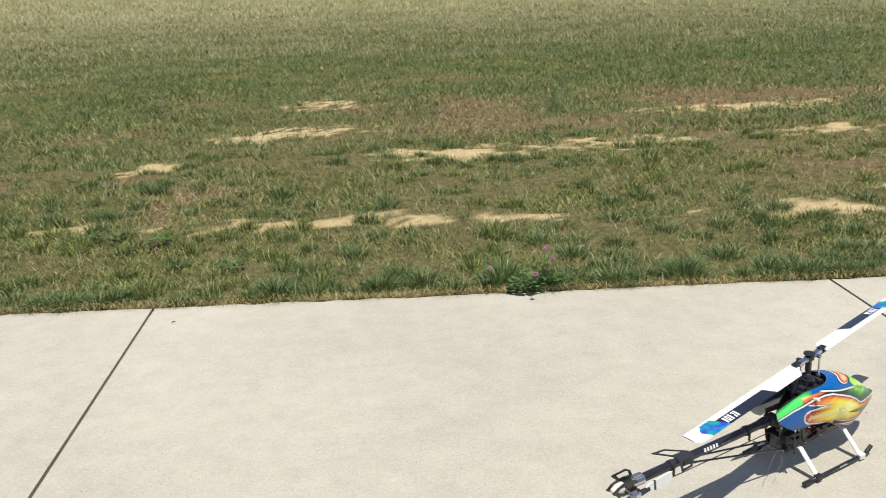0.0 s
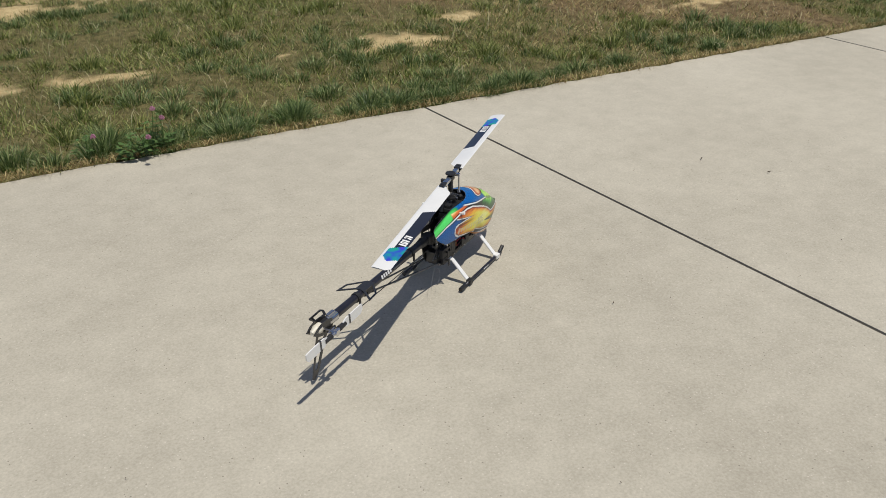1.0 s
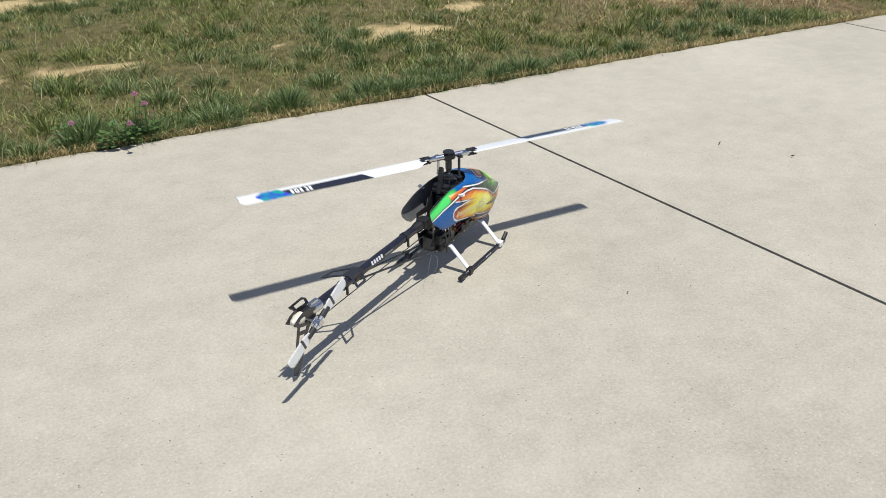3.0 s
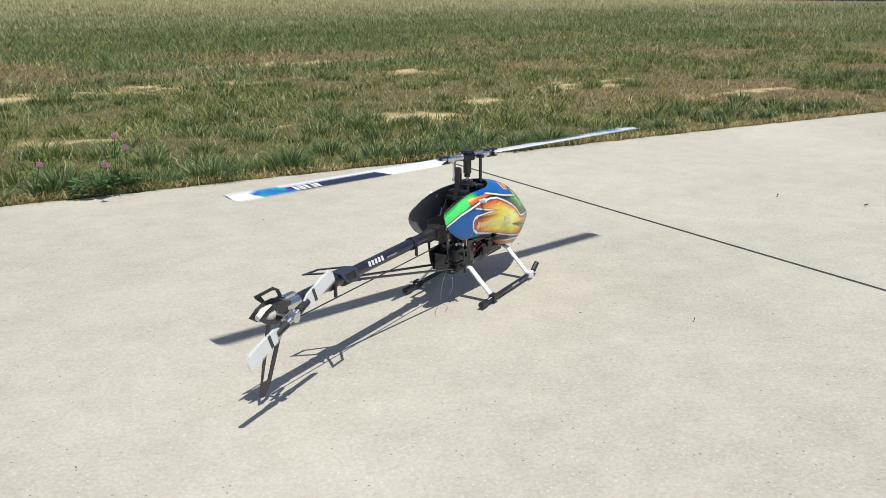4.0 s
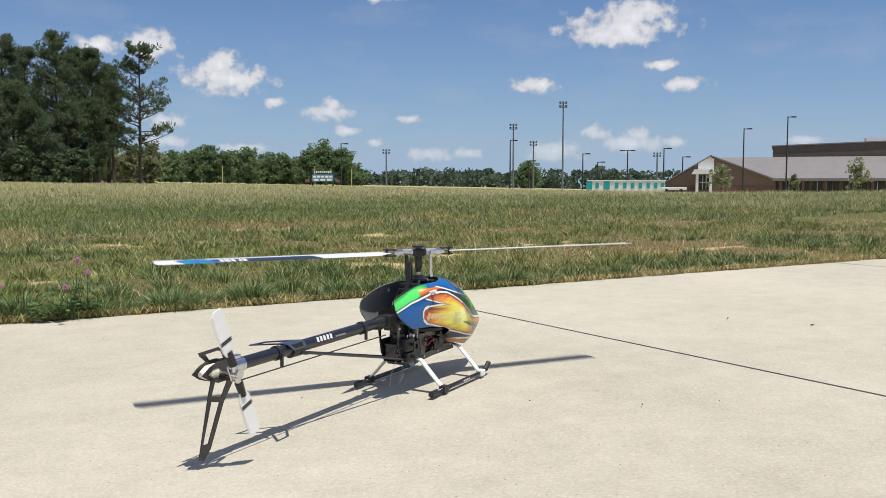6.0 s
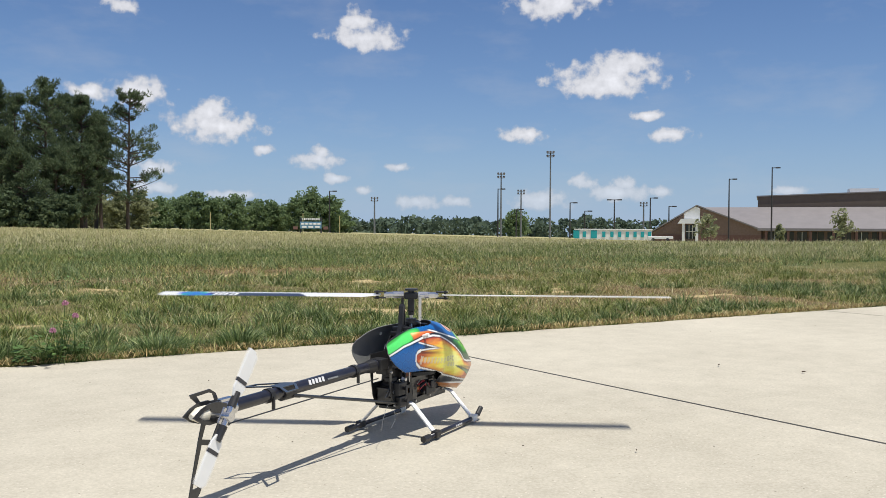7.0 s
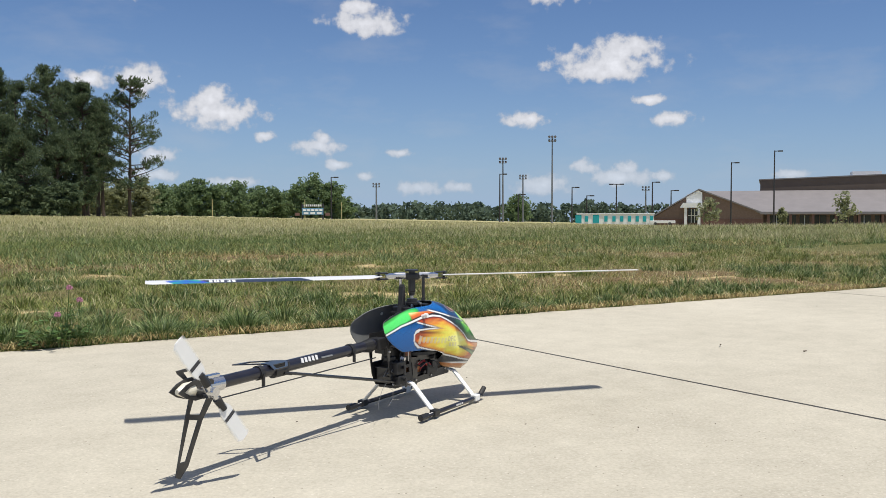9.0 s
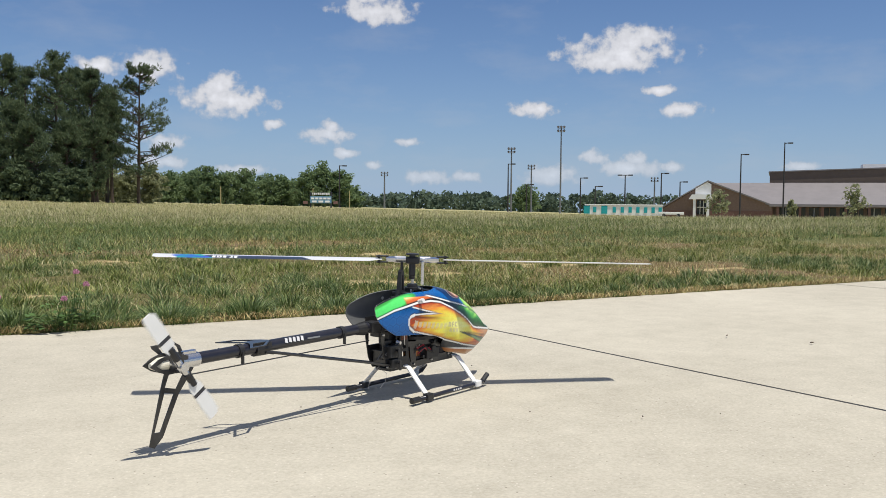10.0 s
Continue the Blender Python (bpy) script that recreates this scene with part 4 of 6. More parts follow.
build_shed()
build_school()


# ---------------------------------------------------------------- model helicopter
def interp(x, xs, vs):
    return float(np.interp(x, xs, vs))


SEC_X = [-0.205, -0.17, -0.12, -0.06, 0.0, 0.05, 0.10, 0.155, 0.205, 0.248, 0.285, 0.32]
SEC_LOW = [0.172, 0.161, 0.158, 0.154, 0.144, 0.125, 0.079, 0.059, 0.069, 0.086, 0.103, 0.121]
SEC_TOP = [0.250, 0.259, 0.266, 0.269, 0.268, 0.264, 0.253, 0.232, 0.203, 0.171, 0.140, 0.120]
SEC_HALF = [0.049, 0.057, 0.064, 0.069, 0.071, 0.070, 0.066, 0.058, 0.047, 0.034, 0.022, 0.002]


def smooth_profile(x, vs):
    """The profile at x, rounded between its stations."""
    d = 0.018
    return sum(w * interp(min(max(x + k * d, SEC_X[0]), SEC_X[-1]), SEC_X, vs) for k, w in ((-1, 0.25), (0, 0.5), (1, 0.25)))


def canopy_point(x, th, t0):
    lo, hi, hw = interp(x, SEC_X, SEC_LOW), smooth_profile(x, SEC_TOP), smooth_profile(x, SEC_HALF)
    if x > 0.284:
        # the nose closes to a blunt point
        u = max(0.0, 1 - (x - 0.284) / 0.036) ** 0.72
        hw, hi, lo = smooth_profile(0.284, SEC_HALF) * u + 0.0004, 0.123 + (smooth_profile(0.284, SEC_TOP) - 0.123) * u, 0.123 - (0.123 - interp(0.284, SEC_X, SEC_LOW)) * u
    c, s = math.cos(th), math.sin(th)
    mid = lo + (hi - lo) * 0.42
    z = mid + (hi - mid) * s ** 0.95 if s > 0 else mid - (mid - lo) * (abs(s) / abs(math.sin(t0))) ** 0.95
    return Vector((x, -hw * math.copysign(abs(c) ** 0.72, c), z))


def curve(s, pts):
    return np.interp(s, [p[0] for p in pts], [p[1] for p in pts])


# paint lines along the shell: share of its length, share of its height
L_TOP = [(-0.1, 0.65), (0.007, 0.726), (0.11, 0.806), (0.196, 0.841), (0.268, 0.869), (0.368, 0.871), (0.437, 0.844), (0.537, 0.745), (0.609, 0.667), (0.687, 0.556), (0.745, 0.445), (0.8, 0.408), (1.0, 0.325)]
L_OVER = [(0.15, 0.95), (0.356, 0.938), (0.422, 0.897), (0.52, 0.83), (0.676, 0.74), (0.792, 0.635), (0.9, 0.5)]
L_PANEL = [(0.19, 0.66), (0.2, 0.685), (0.212, 0.712), (0.24, 0.728), (0.283, 0.727), (0.371, 0.714), (0.53, 0.66)]
L_LOW = [(0.19, 0.64), (0.199, 0.61), (0.209, 0.572), (0.237, 0.522), (0.359, 0.442), (0.517, 0.326), (0.65, 0.23), (0.8, 0.148), (1.0, 0.1)]
L_FLAME = [(0.215, 0.835), (0.231, 0.822), (0.317, 0.762), (0.386, 0.722), (0.529, 0.647)]
L_BELLY = [(0.4, 0.25), (0.571, 0.202), (0.663, 0.17), (0.789, 0.118), (1.0, 0.06)]


def livery(P):
    """Airbrushed pattern by place on the shell: blue cells, flames, green tips, white pinstripes."""
    s, h = (P[:, 0] + 0.205) / 0.513, (P[:, 2] - 0.06) / 0.2
    n = len(s)
    black, white = (0.008, 0.009, 0.011), (0.8, 0.8, 0.78)
    col = np.tile(np.array([0.003, 0.105, 0.36]), (n, 1))

    def lay(mask, c):
        m = np.clip(mask, 0, 1)[:, None]
        col[:] = col * (1 - m) + np.array(c) * m

    def step(a, b, v):
        return smoothstep(a, b, v)
    # honeycomb in the blue
    qx, qz = P[:, 0] / 0.0205, P[:, 2] / 0.0205
    best, second = np.full(n, 9.0), np.full(n, 9.0)
    for i in range(-1, 2):
        for j in range(-1, 2):
            row = np.round(qz / 0.866) + j
            cx = np.round(qx - 0.5 * (row % 2)) + i + 0.5 * (row % 2)
            d = np.hypot(qx - cx, qz - row * 0.866)
            second = np.where(d < best, best, np.minimum(second, d))
            best = np.minimum(best, d)
    lay((1 - step(0.04, 0.1, second - best)) * 0.6, (0.004, 0.045, 0.2))
    lay(step(0.1, 0.2, second - best) * (1 - step(0.2, 0.45, second - best)) * 0.4, (0.015, 0.2, 0.52))
    top, over, low, flame, box_top, belly = (curve(s, c) for c in (L_TOP, L_OVER, L_LOW, L_FLAME, L_PANEL, L_BELLY))
    wisp = value_noise(s * 9 + h * 5, h * 26 - s * 11, 31) - 0.5
    lick = value_noise(s * 6 + h * 3, h * 48 + s * 14, 33)
    grain = value_noise(s * 190, h * 90, 35) - 0.5
    # blue darkens towards the lines
    lay((1 - step(0.0, 0.11, np.abs(h - top) + 0.02 * wisp)) * 0.75 * step(0.1, 0.22, s), (0.003, 0.02, 0.07))
    above = step(-0.006, 0.006, h - top)
    # rear green drop behind the line
    g = 1 - np.hypot((s - 0.095 - 0.6 * (h - 0.85)) / 0.13, (h - 0.81 - 0.45 * s) / 0.085)
    lay(above * (1 - step(0.2, 0.24, s)), black)
    lay(above * step(0.0, 0.15, g), (0.04, 0.33, 0.05))
    lay(above * step(0.12, 0.4, g + wisp * 0.3), (0.1, 0.7, 0.15))
    # pale orange blade above the line
    band = above * step(0.0, 0.012, over - h) * step(0.185, 0.205, s)
    lay(band, black)
    glow = step(0.015, 0.035, h - top - 0.02 * step(0.3, 0.45, s)) * (1 - step(0.36, 0.47, s + wisp * 0.05))
    lay(band * glow, (0.62, 0.13, 0.03))
    lay(band * glow * step(0.03, 0.075, h - top + wisp * 0.03), (0.8, 0.36, 0.1))
    lay(band * glow * step(0.05, 0.1, h - top + wisp * 0.05) * (1 - step(0.26, 0.38, s)), (0.86, 0.74, 0.34))
    # blue over the upper line, green towards the nose
    crest = above * step(-0.006, 0.006, h - over)
    nose = np.maximum(crest * step(0.645, 0.675, s + 0.3 * (h - 0.85)), band * step(0.55, 0.64, s + wisp * 0.05))
    lay(nose, (0.01, 0.07, 0.025))
    tipped = h - top - 0.05
    lay(nose * step(0.0, 0.09, tipped + wisp * 0.05), (0.04, 0.27, 0.05))
    lay(nose * step(0.05, 0.14, tipped + wisp * 0.07), (0.18, 0.6, 0.07))
    lay(nose * step(0.1, 0.17, tipped + wisp * 0.06) * (1 - step(0.2, 0.3, tipped)) * step(0.62, 0.74, s), (0.52, 0.8, 0.14))
    lay(nose * (1 - step(0.0, 0.035, np.abs(h - over - 0.02 * wisp))) * (1 - step(0.8, 0.88, s)) * 0.8, black)
    # ringed ember near the crest
    e = 1 - np.hypot((s - 0.625 + 0.35 * (h - 0.9)) / 0.062, (h - 0.905) / 0.062)
    lay(step(-0.3, -0.16, e) * crest, black)
    lay(step(-0.13, -0.05, e) * crest * (1 - step(0.6, 0.66, s)), white)
    lay(step(0.02, 0.12, e) * crest, (0.42, 0.1, 0.04))
    lay(step(0.2, 0.75, e + wisp * 0.2) * crest, (0.8, 0.5, 0.25))
    # flames under the upper line
    below = 1 - above
    upper = below * step(-0.004, 0.008, h - flame) * step(0.225, 0.24, s)
    panel = below * step(-0.004, 0.006, h - low) * step(0.196, 0.204, s) * np.maximum(step(-0.004, 0.006, box_top - h), step(0.4, 0.52, s))
    hot = np.maximum(upper, panel)
    lay(hot, (0.42, 0.05, 0.015))
    lay(upper * step(0.0, 0.1, top - h - 0.015 + wisp * 0.05), (0.66, 0.13, 0.03))
    lay(upper * step(0.03, 0.12, top - h + wisp * 0.06) * step(0.28, 0.42, s + lick * 0.06), (0.84, 0.42, 0.08))
    core = 1 - np.hypot((s - 0.57) / 0.36, (h - 0.5 + 0.3 * (s - 0.57)) / 0.31) + wisp * 0.16 + (lick - 0.5) * 0.22
    lay(hot * step(0.05, 0.2, core) * step(0.015, 0.06, top - h), (0.8, 0.26, 0.035))
    lay(hot * step(0.16, 0.36, core) * step(0.03, 0.09, top - h), (0.86, 0.55, 0.05))
    lay(hot * step(0.32, 0.58, core) * step(0.05, 0.12, top - h), (0.88, 0.8, 0.1))
    lay(hot * step(0.62, 0.9, core), (0.9, 0.88, 0.3))
    # orange rim below, pale flesh nose
    lay(panel * (1 - step(0.0, 0.07, h - low + wisp * 0.04)) * 0.75, (0.62, 0.2, 0.04))
    lay(hot * step(0.8, 0.93, s + 0.2 * (h - 0.3)), (0.6, 0.27, 0.12))
    lay(hot * step(0.8, 0.95, s) * (1 - step(0.0, 0.06, top - h)), (0.66, 0.36, 0.2))
    # smoke wedges: between the flames, in the panel, at the nose
    gap = below * step(0.0, 0.01, h - box_top) * step(0.0, 0.01, flame - h) * step(0.19, 0.27, s) * (1 - step(0.46, 0.56, s))
    lay(gap * step(0.22, 0.33, s), black)
    lay(panel * (1 - step(0.0, 0.035, np.abs(h - 0.705 + 0.34 * (s - 0.24) + 0.015 * wisp))) * step(0.225, 0.25, s) * (1 - step(0.3, 0.5, s)) * 0.8, (0.07, 0.02, 0.01))
    lay(panel * (1 - step(0.0, 0.024, np.abs(h - 0.655 + 0.3 * (s - 0.24)))) * step(0.21, 0.23, s) * (1 - step(0.25, 0.4, s)) * 0.6, (0.16, 0.03, 0.01))
    fan = 0.42 - 0.86 * (s - 0.6)
    lay(panel * step(0.59, 0.61, s) * (1 - step(0.0, 0.012, np.abs(h - fan - 0.1 * (s - 0.6)) - 0.13 * (s - 0.595) + 0.012 * wisp)), (0.05, 0.075, 0.05))
    lay(panel * step(0.7, 0.74, s) * (1 - step(0.0, 0.02, np.abs(h - fan - 0.05 * (s - 0.6)) - 0.05 * (s - 0.69))), (0.16, 0.3, 0.14))
    lay(panel * (1 - step(0.0, 0.03, np.abs(h - 0.39 + 0.5 * (s - 0.66)))) * step(0.64, 0.7, s) * (1 - step(0.86, 0.97, s)) * 0.7, (0.1, 0.05, 0.03))
    # belly
    under = (1 - step(-0.006, 0.006, h - low)) * step(0.33, 0.46, s)
    lay(under, (0.05, 0.055, 0.065))
    lay(under * step(0.0, 0.008, belly - h), (0.5, 0.2, 0.07))
    lay(under * step(0.02, 0.07, belly - h), (0.62, 0.36, 0.2))
    lay(under * (1 - step(0.008, 0.014, np.abs(h - belly))) * step(0.55, 0.6, s), white)
    # sprayed grain
    col[:] = np.clip(col * (1 + grain * 0.12)[:, None], 0, 1)

    def pinstripe(d, where, w=0.011, edge=0.03):
        lay(where * (1 - step(w, edge, d)) * 0.85, black)
        lay(where * (1 - step(w * 0.7, w * 1.15, d)), white)
    pinstripe(np.abs(h - top), step(-0.02, 0.0, s), 0.012, 0.032)
    pinstripe(np.abs(h - over), above * step(0.33, 0.37, s) * (1 - step(0.66, 0.74, s)), 0.01, 0.024)
    pinstripe(np.abs(h - flame), below * step(0.22, 0.235, s) * (1 - step(0.33, 0.42, s)), 0.009, 0.02)
    slope = np.where(s < 0.24, 2.0, 1.0)
    pinstripe(np.abs(h - box_top) / slope, below * step(0.199, 0.204, s) * (1 - step(0.36, 0.42, s)), 0.01, 0.02)
    pinstripe(np.abs(h - low) / slope, below * step(0.199, 0.204, s) * (1 - step(0.82, 0.88, s)), 0.01, 0.024)
    lay(below * (1 - step(0.0035, 0.006, np.abs(s - 0.2))) * (h > 0.605) * (h < 0.69), white)
    # unreadable silver lettering as slanted bars, and three readable letters
    silver = (0.62, 0.55, 0.42)
    for k in range(8):
        a = 0.232 + 0.033 * k
        sl = s - 0.12 * (h - 0.58)
        b = (sl > a) & (sl < a + 0.022) & (np.abs(h - (0.612 - 0.35 * (s - 0.232))) < (0.05 if k == 0 else 0.034))
        lay(b * (0.75 - 0.05 * k), silver)
    for k in range(3):
        a = 0.51 + 0.027 * k
        lay(((s > a) & (s < a + 0.02) & (np.abs(h - 0.455 + 0.3 * (s - 0.55)) < 0.026)) * 0.5, silver)
    mid = 0.533 - 0.26 * (s - 0.535)
    u, v = (s - 0.497) / 0.028, (h - mid) / 0.03
    i, u = np.floor(u), u % 1
    inside, stem = (np.abs(v) < 1) & (u < 0.72), u < 0.24
    bar = np.abs(v) > 0.62
    letters = inside & (((i == 0) & (stem | (bar & (u < 0.6)) | ((u > 0.5) & (np.abs(v) < 0.75)))) | ((i == 1) & (stem | (v > 0.62) | (np.abs(v) < 0.2))) | ((i == 2) & (stem | bar)))
    lay(letters * 0.85, (0.5, 0.43, 0.27))
    return col


def build_canopy(heli):
    nx, nt = 330, 240
    xs = np.array([SEC_X[0] + (0.3196 - SEC_X[0]) * (1 - (1 - i / nx) ** 1.25) for i in range(nx + 1)])
    V = np.zeros((nx + 1, nt + 1, 3))
    for i, x in enumerate(xs):
        t0 = -math.pi / 2 * smoothstep(0.02, 0.09, x) - 0.45 * (1 - smoothstep(0.02, 0.09, x))
        for j in range(nt + 1):
            th = t0 + (math.pi - 2 * t0) * j / nt
            V[i, j] = canopy_point(float(x), th, t0)
    keep = []
    for i in range(nx):
        x = xs[i]
        half = 0.046 * math.sqrt(max(0.0, 1 - ((x + 0.02) / 0.07) ** 2)) if x > -0.02 else 0.046 - 0.004 * float(smoothstep(0.02, 0.16, -x))
        for j in range(nt):
            y, z = V[i, j, 1], V[i, j, 2]
            if x < -0.207 + 0.045 * ((z - 0.222) / (0.03 if z > 0.222 else 0.052)) ** 2:
                continue
            if x < 0.05 and abs(y) < half and z > 0.19:
                continue
            keep.append((i * (nt + 1) + j, (i + 1) * (nt + 1) + j, (i + 1) * (nt + 1) + j + 1, i * (nt + 1) + j + 1))
    P = V.reshape(-1, 3)
    me = mesh_from_arrays("canopy", P, np.array(keep), PAINT)
    me.materials.append(GREY)
    at = me.color_attributes.new("livery", "FLOAT_COLOR", "POINT")
    at.data.foreach_set("color", np.concatenate([livery(P), np.ones((len(P), 1))], 1).astype(np.float32).ravel())
    for p in me.polygons:
        p.use_smooth = True
    ob = new("canopy", me)
    ob.parent = heli
    so = ob.modifiers.new("shell", "SOLIDIFY")
    so.thickness, so.offset, so.material_offset, so.material_offset_rim = 0.0016, -1.0, 1, 1
    tagged(ob, "glossy airbrushed blue, orange, yellow and green canopy")
    for side in (-1, 1):
        bm = bmesh.new()
        rod(bm, (-0.062, side * 0.058, 0.236), (-0.062, side * 0.07, 0.239), 0.0042, 0.0042, 12)
        rod(bm, (-0.062, side * 0.07, 0.239), (-0.062, side * 0.077, 0.2405), 0.0056, 0.005, 12)
        part("canopy_knob", bm, GEARWHITE, ob, "pale rubber mounting knob")
    return ob


def build_blade(name, parent, turn):
    """A main rotor blade along +x with its leading edge to -y."""
    nr, nc = 150, 22
    r0, r1, chord = 0.078, 0.634, 0.052
    V, F, M = [], [], []
    for side in (1, -1):
        for i in range(nr + 1):
            r = r0 + (r1 - r0) * i / nr
            taper = 0.55 + 0.45 * float(smoothstep(0.078, 0.12, r)) - 0.5 * max(0, (r - 0.615) / 0.019) ** 2 * 0.5
            for j in range(nc + 1):
                c = j / nc
                th = 0.006 * (math.sqrt(c) * 1.48 - 0.63 * c - 1.0 * c * c + 0.15 * c ** 3) * 0.9
                y = -0.016 + chord * taper * c
                V.append((r, y, side * max(th, 0.0) * 0.6))
    n = (nr + 1) * (nc + 1)
    for side in (0, 1):
        for i in range(nr):
            for j in range(nc):
                a = side * n + i * (nc + 1) + j
                q = (a, a + nc + 1, a + nc + 2, a + 1)
                F.append(q if side == 0 else q[::-1])
                r, c = r0 + (r1 - r0) * (i + 0.5) / nr, (j + 0.5) / nc
                skew = r + 0.04 * (c - 0.6)
                m = 0
                if 0.27 < skew < 0.505 and c > 0.36:
                    m = 1
                    if 0.432 < r < 0.498 and 0.46 < c < 0.86:
                        u = (r - 0.432) / 0.0132
                        m = 2 if (u % 1) < 0.68 and not (0.3 < (u % 1) < 0.42 and 0.56 < c < 0.74) else 1
                if 0.505 <= skew < 0.588 and c > 0.14 + 1.6 * max(0, (skew - 0.55)) * 6:
                    m = 3
                M.append(m)
    me = mesh_from_arrays(name, np.array(V), np.array(F), BLADEWHITE)
    for m in (BLADEBLACK, WHITE, FOIL):
        me.materials.append(m)
    me.polygons.foreach_set("material_index", np.array(M, np.int32))
    for p in me.polygons:
        p.use_smooth = True
    ob = new(name, me)
    ob.parent = parent
    ob.matrix_basis = turn
    return ob


HEAD_X, HEAD_Z = -0.014, 0.331


def build_helicopter():
    heli = empty("model_helicopter", pose(-0.8356, -1.4681, 0, 0, 0, 27.2), "radio-controlled model helicopter with a painted canopy, standing on concrete", "model helicopter")
    build_canopy(heli)

    def P(name, bm, mat, parent=heli, label="", smooth=False):
        return part(name, bm, mat, parent, label, smooth)
    # side frames
    for y in (-0.026, 0.026):
        bm = bmesh.new()
        plate(bm, [(-0.16, 0.150), (-0.15, 0.1), (-0.135, 0.074), (-0.06, 0.064), (0.02, 0.068), (0.12, 0.074), (0.125, 0.1), (0.06, 0.118), (0.05, 0.17), (0.03, 0.235), (-0.07, 0.235), (-0.1, 0.2), (-0.16, 0.2)], y, 0.002,
              [[(-0.1, 0.085), (-0.05, 0.08), (-0.055, 0.12), (-0.1, 0.12)], [(-0.03, 0.08), (0.03, 0.083), (0.03, 0.118), (-0.03, 0.12)], [(0.045, 0.086), (0.1, 0.087), (0.1, 0.1), (0.05, 0.108)],
               [(-0.15, 0.13), (-0.11, 0.13), (-0.1, 0.18), (-0.148, 0.185)], [(-0.08, 0.135), (-0.03, 0.13), (-0.03, 0.2), (-0.07, 0.205)]])
        P("side_frame", bm, CARBON)
    for y, x0 in ((-0.031, -0.085), (0.031, -0.085)):
        bm = bmesh.new()
        plate(bm, [(x0 - 0.014, 0.165), (x0 - 0.012, 0.075), (x0 + 0.03, 0.072), (x0 + 0.02, 0.1), (x0 + 0.016, 0.165)], y, 0.003, [[(x0 - 0.005, 0.1), (x0 + 0.01, 0.1), (x0 + 0.009, 0.112), (x0 - 0.005, 0.112)], [(x0 - 0.006, 0.12), (x0 + 0.009, 0.12), (x0 + 0.008, 0.131), (x0 - 0.006, 0.131)]])
        brace = P("frame_brace", bm, PLASTIC)
        bm = bmesh.new()
        box(bm, (x0 + 0.002, y + math.copysign(0.0022, y), 0.151), (0.022, 0.001, 0.02), bevel=0.0003)
        P("sticker", bm, STICKER, brace, "faded orange-brown sticker")
    bm = bmesh.new()
    box(bm, (0.0, 0, 0.07), (0.25, 0.05, 0.008), bevel=0.002)
    P("bottom_plate", bm, PLASTIC)
    bm = bmesh.new()
    box(bm, (-0.1, 0, 0.148), (0.05, 0.032, 0.03), bevel=0.004)
    box(bm, (-0.136, 0, 0.16), (0.04, 0.03, 0.014), bevel=0.003)
    box(bm, (-0.02, 0, 0.185), (0.09, 0.042, 0.08), bevel=0.006)
    rod(bm, (-0.1, -0.024, 0.11), (-0.1, 0.024, 0.11), 0.018, 0.018, 16)
    P("gearbox", bm, PLASTIC)
    # receiver and gyro shelf at the rear
    bm = bmesh.new()
    box(bm, (-0.108, 0.0, 0.088), (0.036, 0.04, 0.018), bevel=0.002)
    rc = P("receiver", bm, PLASTIC)
    bm = bmesh.new()
    box(bm, (-0.108, -0.0205, 0.089), (0.014, 0.0008, 0.008))
    P("marking", bm, SILVERMARK, rc, "small pale label")
    bm = bmesh.new()
    box(bm, (-0.118, 0.0, 0.117), (0.05, 0.044, 0.003), bevel=0.0008)
    box(bm, (-0.138, 0.0, 0.098), (0.003, 0.04, 0.036), bevel=0.0008)
    P("rear_shelf", bm, CARBON)
    for z, x in ((0.126, -0.115), (0.139, -0.13)):
        bm = bmesh.new()
        box(bm, (x, -0.012, z), (0.024, 0.02, 0.01), bevel=0.0015)
        P("gyro" if z < 0.13 else "connector", bm, PLASTIC)
    for k in range(5):
        bm = bmesh.new()
        y = -0.024 + 0.003 * k
        tube(bm, [(-0.1, y, 0.125 + 0.004 * k), (-0.128 - 0.003 * k, y - 0.006, 0.128), (-0.146 - 0.004 * k, y - 0.004, 0.112 - 0.003 * k), (-0.13, y, 0.094), (-0.112, y, 0.098)], 0.0013, 6)
        P("servo_lead", bm, PLASTIC if k % 2 else WIRE)
    bm = bmesh.new()
    box(bm, (-0.165, 0, 0.179), (0.034, 0.034, 0.028), bevel=0.005)
    rod(bm, (-0.195, 0, 0.178), (-0.222, 0, 0.178), 0.0165, 0.0125, 16)
    P("boom_clamp", bm, PLASTIC)
    bm = bmesh.new()
    box(bm, (-0.02, 0, 0.238), (0.1, 0.056, 0.012), bevel=0.003)
    box(bm, (-0.055, 0, 0.246), (0.02, 0.05, 0.02), bevel=0.003)
    box(bm, (0.02, 0.0, 0.25), (0.018, 0.05, 0.016), bevel=0.003)
    P("mast_bearing_block", bm, PLASTIC)
    for x, y, z, s in ((-0.125, -0.034, 0.118, (0.034, 0.016, 0.03)), (-0.12, -0.034, 0.088, (0.03, 0.014, 0.022)), (0.0, -0.033, 0.15, (0.036, 0.018, 0.034)), (0.0, 0.033, 0.15, (0.036, 0.018, 0.034)), (-0.06, -0.034, 0.185, (0.034, 0.016, 0.028)), (-0.06, 0.034, 0.185, (0.034, 0.016, 0.028))):
        bm = bmesh.new()
        box(bm, (x, y, z), s, bevel=0.002)
        rod(bm, (x + 0.008, y, z), (x + 0.008, y + math.copysign(0.014, y), z), 0.004, 0.004, 10)
        sv = P("servo", bm, PLASTIC)
        bm = bmesh.new()
        box(bm, (x + 0.002, y + math.copysign(0.017, y), z - 0.004), (0.007, 0.003, 0.024), bevel=0.001)
